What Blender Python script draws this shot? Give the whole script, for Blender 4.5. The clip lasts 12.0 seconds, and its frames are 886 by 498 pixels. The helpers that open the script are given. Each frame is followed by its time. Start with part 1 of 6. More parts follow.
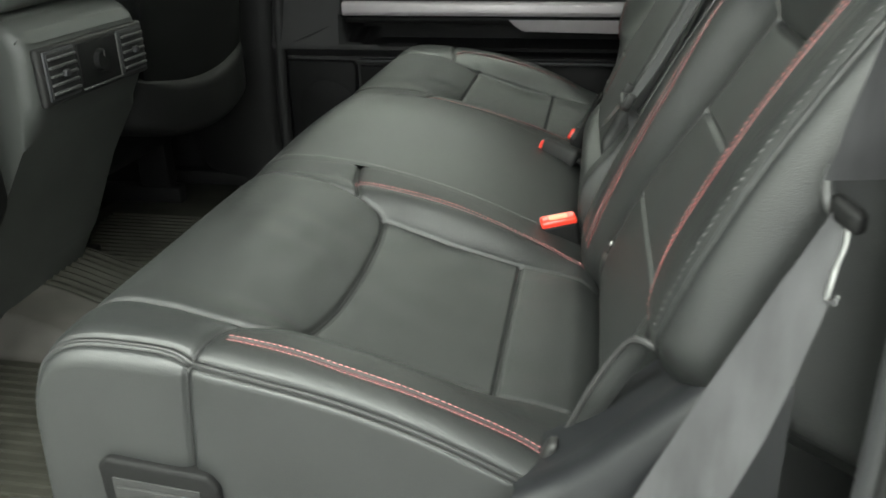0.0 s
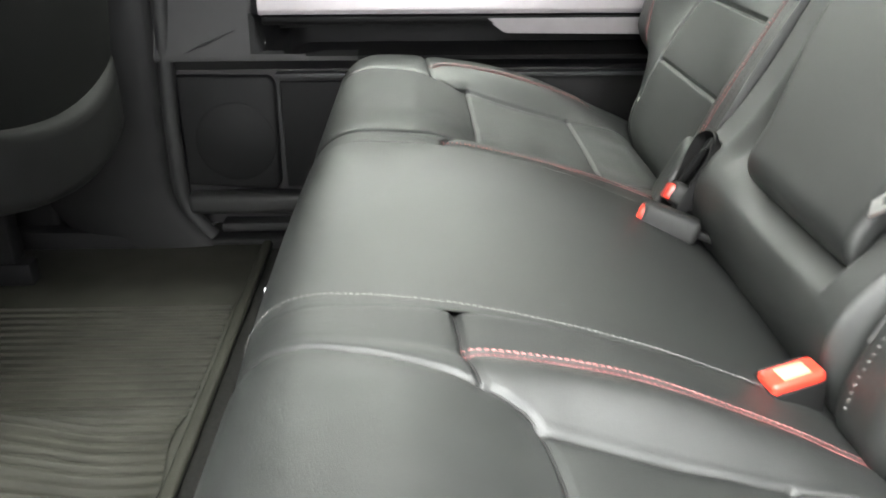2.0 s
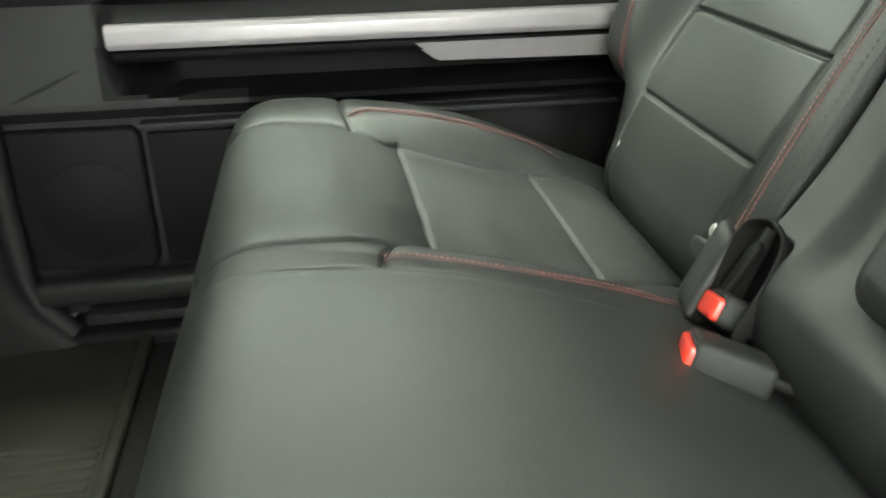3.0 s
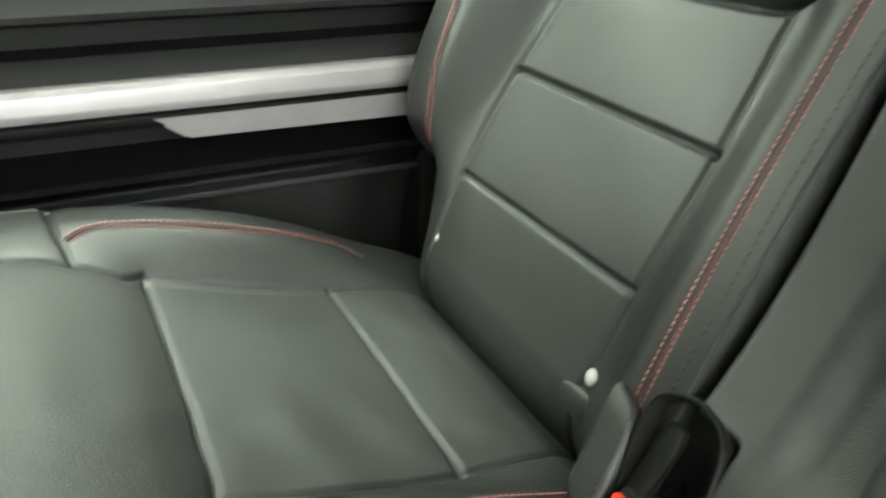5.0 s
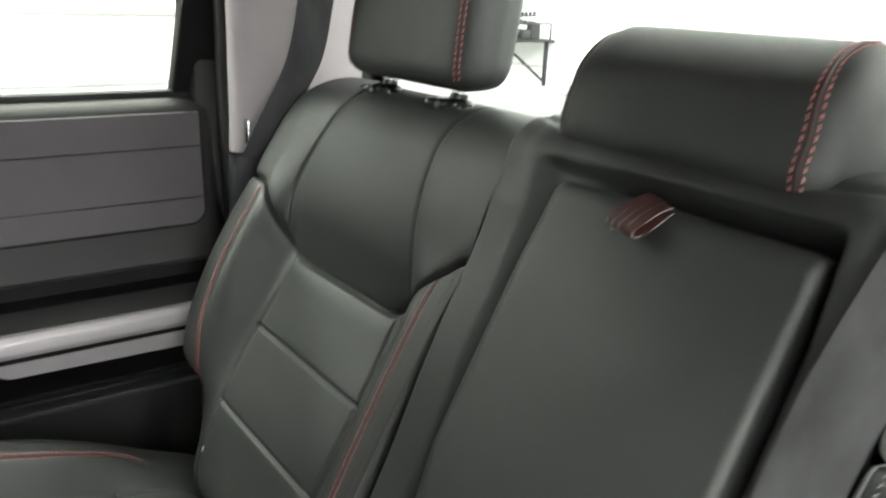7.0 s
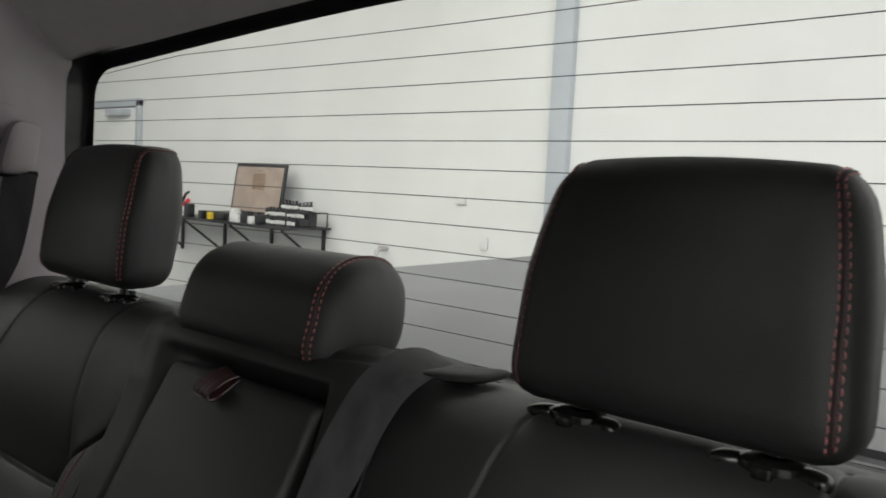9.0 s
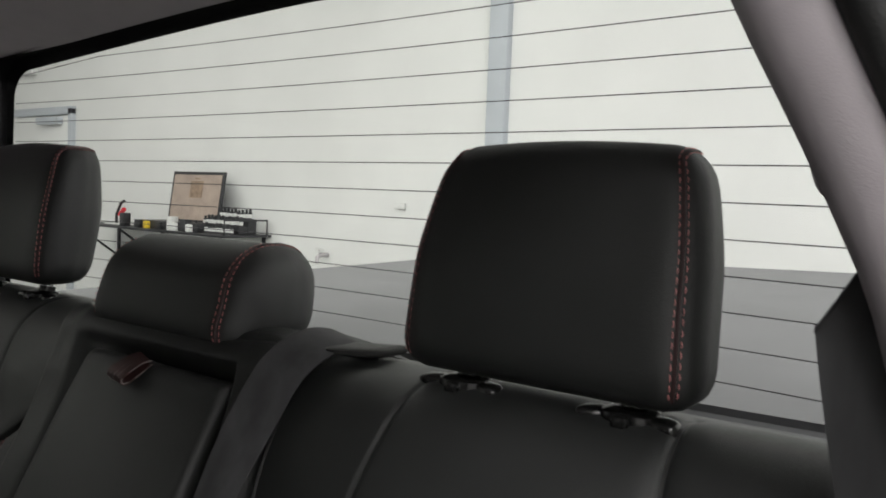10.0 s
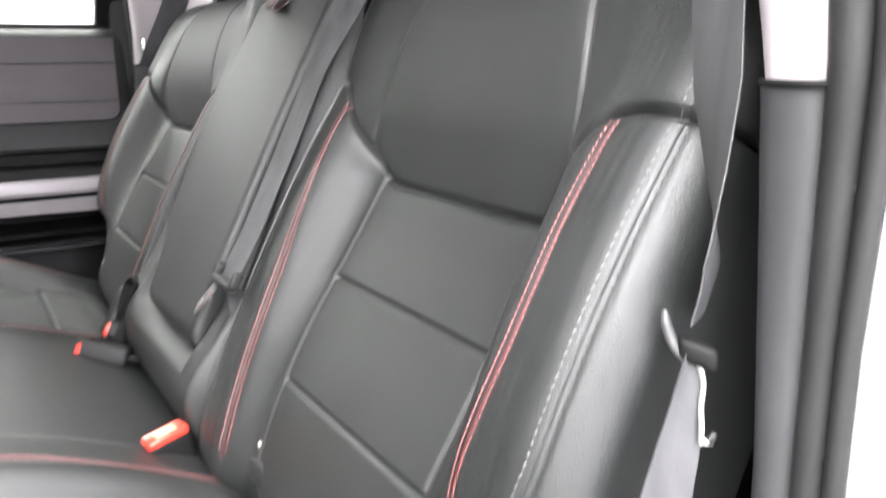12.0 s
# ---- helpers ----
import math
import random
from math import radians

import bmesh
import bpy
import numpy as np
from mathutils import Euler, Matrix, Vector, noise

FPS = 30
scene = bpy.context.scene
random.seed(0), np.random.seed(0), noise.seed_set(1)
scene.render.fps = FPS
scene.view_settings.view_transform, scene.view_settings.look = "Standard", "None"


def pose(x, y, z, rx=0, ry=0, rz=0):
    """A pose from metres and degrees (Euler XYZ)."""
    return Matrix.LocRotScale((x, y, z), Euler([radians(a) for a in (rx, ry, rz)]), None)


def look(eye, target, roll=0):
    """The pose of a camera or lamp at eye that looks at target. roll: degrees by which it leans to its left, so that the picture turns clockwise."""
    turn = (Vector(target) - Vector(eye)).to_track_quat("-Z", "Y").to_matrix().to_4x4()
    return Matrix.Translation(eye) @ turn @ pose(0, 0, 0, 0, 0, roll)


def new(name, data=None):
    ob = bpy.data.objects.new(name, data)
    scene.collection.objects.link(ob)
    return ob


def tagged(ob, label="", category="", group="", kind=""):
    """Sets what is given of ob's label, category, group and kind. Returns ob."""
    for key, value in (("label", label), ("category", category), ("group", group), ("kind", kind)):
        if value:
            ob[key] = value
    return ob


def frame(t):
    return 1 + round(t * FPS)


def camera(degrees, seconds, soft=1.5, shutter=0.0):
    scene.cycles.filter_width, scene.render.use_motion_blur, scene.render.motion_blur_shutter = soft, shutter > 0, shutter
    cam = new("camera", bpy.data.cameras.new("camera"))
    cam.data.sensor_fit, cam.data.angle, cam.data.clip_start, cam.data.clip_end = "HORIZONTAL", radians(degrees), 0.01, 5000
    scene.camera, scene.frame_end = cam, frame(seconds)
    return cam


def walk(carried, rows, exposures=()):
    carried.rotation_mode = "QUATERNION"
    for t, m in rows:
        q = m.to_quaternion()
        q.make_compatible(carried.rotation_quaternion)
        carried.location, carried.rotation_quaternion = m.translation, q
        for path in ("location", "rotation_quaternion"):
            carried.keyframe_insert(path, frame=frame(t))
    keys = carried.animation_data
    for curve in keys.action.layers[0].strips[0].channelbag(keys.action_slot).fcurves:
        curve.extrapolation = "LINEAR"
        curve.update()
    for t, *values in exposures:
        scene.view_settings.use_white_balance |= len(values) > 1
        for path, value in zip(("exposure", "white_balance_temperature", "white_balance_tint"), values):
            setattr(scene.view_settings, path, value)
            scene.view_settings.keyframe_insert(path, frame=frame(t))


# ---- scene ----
cam = camera(57.6, 12.0, soft=1.7, shutter=0.4)
PATH = [
    (0, (-0.031, -1.138, 0.765), (-0.372, 0.657, -0.049), -1.2),
    (0.5, (-0.109, -1.077, 0.738), (-0.425, 0.722, -0.078), -1.5),
    (1, (-0.18, -0.939, 0.72), (-0.373, 0.873, -0.105), -0.3),
    (1.5, (-0.241, -0.803, 0.724), (-0.322, 1.008, -0.12), -0.9),
    (2, (-0.339, -0.678, 0.724), (-0.288, 1.13, -0.129), -0.1),
    (2.5, (-0.369, -0.52, 0.723), (-0.195, 1.279, -0.135), -0.2),
    (2.7, (-0.36, -0.446, 0.724), (-0.16, 1.342, -0.15), -0.8),
    (4.3, (-0.343, -0.07, 0.672), (0.338, 1.602, -0.188), 2.7),
    (4.5, (-0.311, -0.059, 0.68), (0.366, 1.602, -0.204), 1.8),
    (5, (-0.313, -0.085, 0.734), (0.5, 1.516, -0.147), 1.4),
    (5.5, (-0.297, -0.157, 0.831), (0.636, 1.389, -0.03), 1.9),
    (6, (-0.297, -0.233, 0.904), (0.7, 1.281, 0.059), 2.2),
    (6.5, (-0.313, -0.312, 0.948), (0.738, 1.215, 0.197), 2.0),
    (7, (-0.294, -0.375, 0.98), (0.825, 1.167, 0.372), 2.3),
    (7.5, (-0.287, -0.479, 1.029), (0.933, 1.046, 0.598), 2.5),
    (7.7, (-0.285, -0.51, 1.036), (0.975, 1.001, 0.676), 2.6),
    (9.3, (-0.293, -0.683, 1.025), (1.259, 0.572, 0.893), 2.7),
    (9.5, (-0.294, -0.693, 1.021), (1.276, 0.541, 0.893), 2.5),
    (10, (-0.303, -0.73, 1.013), (1.297, 0.463, 0.889), 2.3),
    (10.5, (-0.25, -0.768, 0.941), (1.371, 0.397, 0.812), 2.0),
    (11, (-0.223, -0.841, 0.844), (1.372, 0.363, 0.757), 2.3),
    (11.5, (-0.229, -0.911, 0.79), (1.083, 0.58, 0.558), 1.3),
    (12, (-0.222, -0.988, 0.762), (0.802, 0.665, 0.293), -0.5),
]
EXPOSURES = [(0.0, 0.5, 6500, 6), (0.5, 1.7, 6300, 14), (1.0, 1.88, 6400, 12), (1.5, 1.99, 6470, 13), (2.0, 1.9, 6450, 14), (2.7, 1.6, 6600, 6), (4.5, 1.84, 6600, 1), (6.0, 1.8, 6600, 7), (6.5, 1.95, 6550, 10), (7.0, 1.15, 6500, 11), (7.7, 0.15, 6500, 12), (9.3, -1.15, 6500, 20), (10.0, -1.1, 6500, 20), (10.8, -0.1, 6420, 22), (11.5, 1.2, 6330, 22), (12.0, 1.75, 6330, 22)]
walk(cam, [(t, look(eye, target, roll)) for t, eye, target, roll in PATH], EXPOSURES)

# ---- world and light ----
world = bpy.data.worlds.new("world")
scene.world = world
world.use_nodes = True
world.node_tree.nodes["Background"].inputs["Color"].default_value = (0.9, 0.95, 1.0, 1)
world.node_tree.nodes["Background"].inputs["Strength"].default_value = 0.1


def area_lamp(name, place, target, sx, sy, watts, colour):
    data = bpy.data.lights.new(name, "AREA")
    data.shape, data.size, data.size_y, data.energy, data.color = "RECTANGLE", sx, sy, watts, colour
    ob = new(name, data)
    ob.matrix_world = look(place, target)
    return ob


# strip lights under the workshop ceiling
for yy, w, tone in ((-2.4, 740, (0.94, 0.98, 0.915)), (2.4, 520, (0.93, 1.0, 0.88)), (6.4, 430, (0.94, 1.0, 0.895))):
    area_lamp("ceiling_tube_light", (-1.5, yy, 4.0), (-1.5, yy + 0.001, 0), 9.0, 1.8, w, tone)
# unseen cool fill light beside the truck, added as daylight on the near side
area_lamp("side_daylight_fill", (0.2, -3.3, 1.3), (0.0, 0, 0.9), 3.2, 2.7, 56, (0.91, 0.91, 1.0))


# ---- materials ----
def material(name, colour, rough=0.5, metal=0.0, spec=0.5, vary=0.0, vscale=30.0, bump=0.0, bscale=400.0, kind="noise", coat=0.0, sheen=0.0,
             rvary=0.0, alpha_noise=0.0, detail=4.0, bdist=0.001, stretch=None, dust=0.0):
    m = bpy.data.materials.new(name)
    m.use_nodes = True
    nt = m.node_tree
    b = nt.nodes["Principled BSDF"]
    b.inputs["Base Color"].default_value = (*colour, 1)
    b.inputs["Roughness"].default_value = rough
    b.inputs["Metallic"].default_value = metal
    b.inputs["Specular IOR Level"].default_value = spec
    b.inputs["Coat Weight"].default_value = coat
    b.inputs["Sheen Weight"].default_value = sheen
    tc = nt.nodes.new("ShaderNodeTexCoord")
    src = tc.outputs["Object"]
    if stretch:
        mp = nt.nodes.new("ShaderNodeMapping")
        mp.inputs["Scale"].default_value = stretch
        nt.links.new(src, mp.inputs["Vector"])
        src = mp.outputs["Vector"]

    def noise_node(scale, det=4.0):
        n = nt.nodes.new("ShaderNodeTexNoise")
        n.inputs["Scale"].default_value, n.inputs["Detail"].default_value = scale, det
        nt.links.new(src, n.inputs["Vector"])
        return n
    if vary or dust:
        n = noise_node(vscale, detail)
        ramp = nt.nodes.new("ShaderNodeValToRGB")
        ramp.color_ramp.elements[0].position, ramp.color_ramp.elements[1].position = 0.3, 0.72
        ramp.color_ramp.elements[0].color = (*[c * (1 - vary) for c in colour], 1)
        ramp.color_ramp.elements[1].color = (*[min(1, c * (1 + vary) + dust) for c in colour], 1)
        nt.links.new(n.outputs["Fac"], ramp.inputs["Fac"])
        nt.links.new(ramp.outputs["Color"], b.inputs["Base Color"])
    if rvary:
        n = noise_node(vscale * 0.35, 3.0)
        mr = nt.nodes.new("ShaderNodeMapRange")
        mr.inputs["From Min"].default_value, mr.inputs["From Max"].default_value = 0.3, 0.7
        mr.inputs["To Min"].default_value, mr.inputs["To Max"].default_value = rough - rvary, rough + rvary
        nt.links.new(n.outputs["Fac"], mr.inputs["Value"])
        nt.links.new(mr.outputs["Result"], b.inputs["Roughness"])
    if bump:
        if kind == "leather":
            v = nt.nodes.new("ShaderNodeTexVoronoi")
            v.feature = "DISTANCE_TO_EDGE"
            v.inputs["Scale"].default_value = bscale
            wob = noise_node(bscale * 0.6, 2.0)
            mx = nt.nodes.new("ShaderNodeVectorMath")
            mx.operation = "MULTIPLY_ADD"
            mx.inputs[1].default_value = (0.0025, 0.0025, 0.0025)
            nt.links.new(wob.outputs["Color"], mx.inputs[0])
            nt.links.new(src, mx.inputs[2])
            nt.links.new(mx.outputs["Vector"], v.inputs["Vector"])
            cr = nt.nodes.new("ShaderNodeMapRange")
            cr.inputs["From Max"].default_value = 0.25
            nt.links.new(v.outputs["Distance"], cr.inputs["Value"])
            fine = noise_node(38, 3.0)
            add = nt.nodes.new("ShaderNodeMath")
            add.operation = "MULTIPLY_ADD"
            add.inputs[1].default_value = 1.4
            nt.links.new(fine.outputs["Fac"], add.inputs[0])
            nt.links.new(cr.outputs["Result"], add.inputs[2])
            h = add.outputs["Value"]
        elif kind == "weave":
            wv = nt.nodes.new("ShaderNodeTexWave")
            wv.inputs["Scale"].default_value, wv.inputs["Distortion"].default_value = bscale, 0.6
            nt.links.new(src, wv.inputs["Vector"])
            h = wv.outputs["Fac"]
        else:
            h = noise_node(bscale, 5.0).outputs["Fac"]
        bp = nt.nodes.new("ShaderNodeBump")
        bp.inputs["Strength"].default_value, bp.inputs["Distance"].default_value = bump, bdist
        nt.links.new(h, bp.inputs["Height"])
        nt.links.new(bp.outputs["Normal"], b.inputs["Normal"])
    return m


LEATHER = material("black_leather", (0.0135, 0.0145, 0.0140), 0.47, spec=0.60, vary=0.20, vscale=9, bump=0.30, bscale=700, kind="leather", rvary=0.05, bdist=0.0005)
LEATHER_GRAIN = material("grained_black_leather", (0.0135, 0.0145, 0.0142), 0.45, spec=0.62, vary=0.18, vscale=9, bump=0.27, bscale=640, kind="leather", rvary=0.05, bdist=0.0006)
LEATHER_RED = material("dark_red_leather", (0.048, 0.0105, 0.0115), 0.45, vary=0.15, vscale=20, bump=0.3, bscale=620, kind="leather", bdist=0.0006)
SEAM_DARK = material("dark_seam_leather", (0.030, 0.0095, 0.0100), 0.5, vary=0.15, vscale=20, bump=0.3, bscale=620, kind="leather", bdist=0.0005)
STRAP = material("dark_brown_leather", (0.040, 0.0130, 0.0120), 0.5, vary=0.15, vscale=40, bump=0.2, bscale=620, kind="leather", bdist=0.0005)
PIPING = material("leather_piping", (0.028, 0.028, 0.028), 0.40, vary=0.1, vscale=50, bump=0.2, bscale=700)
THREAD_RED = material("red_thread", (0.50, 0.185, 0.175), 0.6, vary=0.2, vscale=300)
# the black leather again, darkened to carry the front seats' shade
LEATHER_FRONT_SHADED = material("shaded_front_seat_leather", (0.0055, 0.0057, 0.0055), 0.6, spec=0.12, vary=0.16, vscale=9, bump=0.3, bscale=520, kind="leather", bdist=0.0005)
THREAD_GREY = material("grey_thread", (0.17, 0.17, 0.166), 0.6, vary=0.2, vscale=300)
THREAD_WHITE = material("white_thread", (0.26, 0.255, 0.25), 0.6, vary=0.15, vscale=300)
THREAD_PALE = material("pale_thread", (0.22, 0.19, 0.18), 0.6, vary=0.15, vscale=300)
# pale orange for the glint painted on the near buckle's button
BUTTON_GLINT = material("painted_button_glint", (0.60, 0.30, 0.18), 0.35, vary=0.1, vscale=120)
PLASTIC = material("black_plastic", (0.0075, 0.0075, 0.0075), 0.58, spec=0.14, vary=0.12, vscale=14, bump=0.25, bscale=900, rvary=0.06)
GLOSS_BLACK = material("glossy_black_plastic", (0.010, 0.010, 0.010), 0.22, vary=0.1, vscale=40)
PLASTIC_DARK = material("charcoal_plastic", (0.016, 0.016, 0.0158), 0.55, spec=0.32, vary=0.12, vscale=12, bump=0.3, bscale=800, rvary=0.05)
PILLAR_MIDDLE = material("matt_charcoal_plastic", (0.0105, 0.0105, 0.0103), 0.6, spec=0.20, vary=0.12, vscale=12, bump=0.3, bscale=800, rvary=0.05)
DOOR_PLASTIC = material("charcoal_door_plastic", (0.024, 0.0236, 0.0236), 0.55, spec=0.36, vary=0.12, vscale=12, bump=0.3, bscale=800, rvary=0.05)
PILLAR_DARK = material("charcoal_pillar_plastic", (0.030, 0.0305, 0.032), 0.5, spec=0.42, vary=0.12, vscale=12, bump=0.3, bscale=800, rvary=0.05)
CONSOLE = material("charcoal_console_plastic", (0.048, 0.051, 0.048), 0.48, spec=0.5, vary=0.12, vscale=12, bump=0.25, bscale=700, rvary=0.05)
TROUGH = material("smooth_moulded_plastic", (0.010, 0.0105, 0.0118), 0.40, spec=0.30, vary=0.12, vscale=14, bump=0.1, bscale=700, rvary=0.06)
PLASTIC_GREY = material("grey_pillar_plastic", (0.330, 0.298, 0.313), 0.55, vary=0.05, vscale=10, bump=0.25, bscale=900)
VINYL = material("grey_door_vinyl", (0.064, 0.055, 0.060), 0.52, vary=0.1, vscale=12, bump=0.3, bscale=620, kind="leather", bdist=0.0005)
HEADLINER = material("grey_headliner_cloth", (0.36, 0.325, 0.33), 0.95, vary=0.06, vscale=25, bump=0.5, bscale=1400, sheen=0.3)
SILVER = material("satin_silver_trim", (0.50, 0.47, 0.485), 0.45, metal=0.4, vary=0.05, vscale=30, bump=0.08, bscale=900, rvary=0.05)
CHROME = material("chrome", (0.70, 0.70, 0.70), 0.14, metal=1.0, vary=0.05, vscale=60)
STEEL_WORN = material("worn_steel", (0.38, 0.38, 0.38), 0.35, metal=0.9, vary=0.2, vscale=90)
CHEEK = material("worn_grey_plastic", (0.06, 0.06, 0.06), 0.4, vary=0.25, vscale=120)
RUBBER = material("black_rubber_seal", (0.014, 0.014, 0.014), 0.6, spec=0.35, vary=0.2, vscale=20, bump=0.3, bscale=500)
MAT = material("rubber_floor_mat", (0.023, 0.0225, 0.017), 0.62, spec=0.24, vary=0.3, vscale=11, bump=0.3, bscale=500, rvary=0.1, dust=0.006)
MAT_DUSTY = material("dusty_rubber_hump", (0.060, 0.056, 0.050), 0.55, spec=0.35, vary=0.3, vscale=8, bump=0.3, bscale=300, rvary=0.1, dust=0.012)
CARPET = material("charcoal_carpet", (0.017, 0.0168, 0.0155), 0.95, spec=0.15, vary=0.35, vscale=120, bump=0.9, bscale=900, bdist=0.003)
WEBBING = material("black_seat_belt_webbing", (0.056, 0.056, 0.058), 0.65, spec=0.2, vary=0.25, vscale=45, bump=0.35, bscale=900, kind="noise", bdist=0.0005, stretch=(1, 1, 0.25))
BUTTON_RED = material("red_buckle_button", (0.80, 0.045, 0.025), 0.3, vary=0.06, vscale=80, coat=0.3)
PIN = material("pale_push_pin", (0.385, 0.378, 0.364), 0.4, vary=0.05, vscale=90)
GLASS_BLACK = material("black_glass_band", (0.01, 0.01, 0.01), 0.25, vary=0.1, vscale=40)
WALL = material("white_painted_wall", (0.80, 0.80, 0.79), 0.7, vary=0.03, vscale=2, bump=0.1, bscale=60)
COLUMN = material("pale_grey_column", (0.50, 0.53, 0.57), 0.6, vary=0.05, vscale=4)
RAIL_GREY = material("grey_door_rail", (0.42, 0.43, 0.43), 0.5, vary=0.08, vscale=4)
CONCRETE = material("grey_concrete", (0.20, 0.20, 0.195), 0.5, vary=0.15, vscale=1.5, bump=0.2, bscale=40, rvary=0.1)
COVER = material("grey_vinyl_bed_cover", (0.14, 0.14, 0.145), 0.6, vary=0.1, vscale=5, bump=0.25, bscale=300)
METAL_DARK = material("dark_steel", (0.06, 0.06, 0.065), 0.45, metal=0.6, vary=0.15, vscale=25)
PAINT = material("white_car_paint", (0.72, 0.72, 0.72), 0.3, vary=0.03, vscale=20, coat=0.6)
WHITE_PLASTIC = material("white_plastic", (0.75, 0.75, 0.74), 0.4, vary=0.06, vscale=50)
YELLOW = material("yellow_plastic", (0.75, 0.52, 0.03), 0.45, vary=0.08, vscale=50)
SIGN_RED = material("red_sign_letters", (0.75, 0.03, 0.05), 0.5, vary=0.05, vscale=50)
POSTER = material("faded_brown_print", (0.42, 0.33, 0.28), 0.5, vary=0.16, vscale=9, detail=6)
POSTER_INK = material("brown_print_ink", (0.30, 0.21, 0.15), 0.5, vary=0.3, vscale=30)

GLASS = bpy.data.materials.new("window_glass")
GLASS.use_nodes = True
nt = GLASS.node_tree
nt.nodes.remove(nt.nodes["Principled BSDF"])
mixer, clear, gloss, facing = (nt.nodes.new("ShaderNode" + k) for k in ("MixShader", "BsdfTransparent", "BsdfGlossy", "LayerWeight"))
clear.inputs["Color"].default_value = (0.93, 0.95, 0.94, 1)
gloss.inputs["Roughness"].default_value = 0.02
power, share = nt.nodes.new("ShaderNodeMath"), nt.nodes.new("ShaderNodeMath")
power.operation, share.operation = "POWER", "MULTIPLY_ADD"
power.inputs[1].default_value = 5.0
share.inputs[1].default_value, share.inputs[2].default_value = 0.5, 0.025
facing.inputs["Blend"].default_value = 0.5
nt.links.new(facing.outputs["Facing"], power.inputs[0])
nt.links.new(power.outputs["Value"], share.inputs[0])
nt.links.new(share.outputs["Value"], mixer.inputs["Fac"])
nt.links.new(clear.outputs["BSDF"], mixer.inputs[1])
nt.links.new(gloss.outputs["BSDF"], mixer.inputs[2])
nt.links.new(mixer.outputs["Shader"], nt.nodes["Material Output"].inputs["Surface"])


# ---- darker glass for the front doors, its tint added to hold light out ----
TINTED = GLASS.copy()
TINTED.name = "tinted_door_glass"
for node in TINTED.node_tree.nodes:
    if node.type == "BSDF_TRANSPARENT":
        node.inputs["Color"].default_value = (0.22, 0.24, 0.23, 1)


# ---- builders ----
def thing(name, place, label, category, group="", kind=""):
    """An empty at the base of a thing that has parts."""
    ob = new(name)
    ob.location = place
    ob.empty_display_size = 0.05
    return tagged(ob, label, category, group, kind)


def root_place(ob):
    while ob.parent:
        ob = ob.parent
    return Vector(ob.location)


def link_mesh(name, me, mat, parent, label, smooth):
    me.materials.append(mat)
    if smooth:
        me.shade_smooth()
    ob = new(name, me)
    if parent is not None:
        me.transform(Matrix.Translation(-root_place(parent)))
        ob.parent = parent
    if label:
        tagged(ob, label)
    return ob


def part(name, bm, mat, parent=None, label="", smooth=True):
    """One bmesh, in world places, as one mesh under a thing or a part."""
    me = bpy.data.meshes.new(name)
    bmesh.ops.recalc_face_normals(bm, faces=bm.faces)
    bm.to_mesh(me)
    bm.free()
    if smooth:
        me.shade_smooth()
        me.set_sharp_from_angle(angle=radians(42))
    return link_mesh(name, me, mat, parent, label, False)


def whole(name, bm, mat, label, category, group="", kind="", smooth=True):
    """A thing that is one mesh, with its origin at its base."""
    co = [v.co for v in bm.verts]
    base = Vector((sum(c.x for c in co) / len(co), sum(c.y for c in co) / len(co), min(c.z for c in co)))
    bm.transform(Matrix.Translation(-base))
    ob = part(name, bm, mat, None, "", smooth)
    ob.location = base
    return tagged(ob, label, category, group, kind)


def box(x0, x1, y0, y1, z0, z1, bevel=0.004, segments=2, bm=None):
    b = bmesh.new()
    bmesh.ops.create_cube(b, size=1)
    b.transform(Matrix.Translation(((x0 + x1) / 2, (y0 + y1) / 2, (z0 + z1) / 2)) @ Matrix.Diagonal((abs(x1 - x0), abs(y1 - y0), abs(z1 - z0), 1)))
    if bevel:
        bmesh.ops.bevel(b, geom=b.edges[:], offset=min(bevel, 0.45 * min(abs(x1 - x0), abs(y1 - y0), abs(z1 - z0))), segments=segments, affect="EDGES", profile=0.5)
    return join(bm, b)


def join(bm, b):
    if bm is None:
        return b
    me = bpy.data.meshes.new("joined")
    b.to_mesh(me)
    b.free()
    bm.from_mesh(me)
    bpy.data.meshes.remove(me)
    return bm


def tube(points, radius, sides=8, bm=None, closed=False):
    """A round bar along points."""
    bm = bm or bmesh.new()
    pts = [Vector(p) for p in points]
    rings, side = [], None
    for i, p in enumerate(pts):
        a = pts[max(i - 1, 0)] if not closed else pts[i - 1]
        b = pts[min(i + 1, len(pts) - 1)] if not closed else pts[(i + 1) % len(pts)]
        d = (b - a).normalized()
        if side is None:
            side = d.cross(Vector((0, 0, 1)))
            if side.length < 0.3:
                side = d.cross(Vector((0, 1, 0)))
        side = (side - side.dot(d) * d).normalized()
        up = side.cross(d)
        r = radius[i] if isinstance(radius, (list, tuple)) else radius
        rings.append([bm.verts.new(p + r * (math.cos(k * 2 * math.pi / sides) * side + math.sin(k * 2 * math.pi / sides) * up)) for k in range(sides)])
    n = len(rings)
    for i in range(n if closed else n - 1):
        a, b = rings[i], rings[(i + 1) % n]
        for k in range(sides):
            bm.faces.new((a[k], a[(k + 1) % sides], b[(k + 1) % sides], b[k]))
    if not closed:
        bm.faces.new(rings[0][::-1])
        bm.faces.new(rings[-1])
    return bm


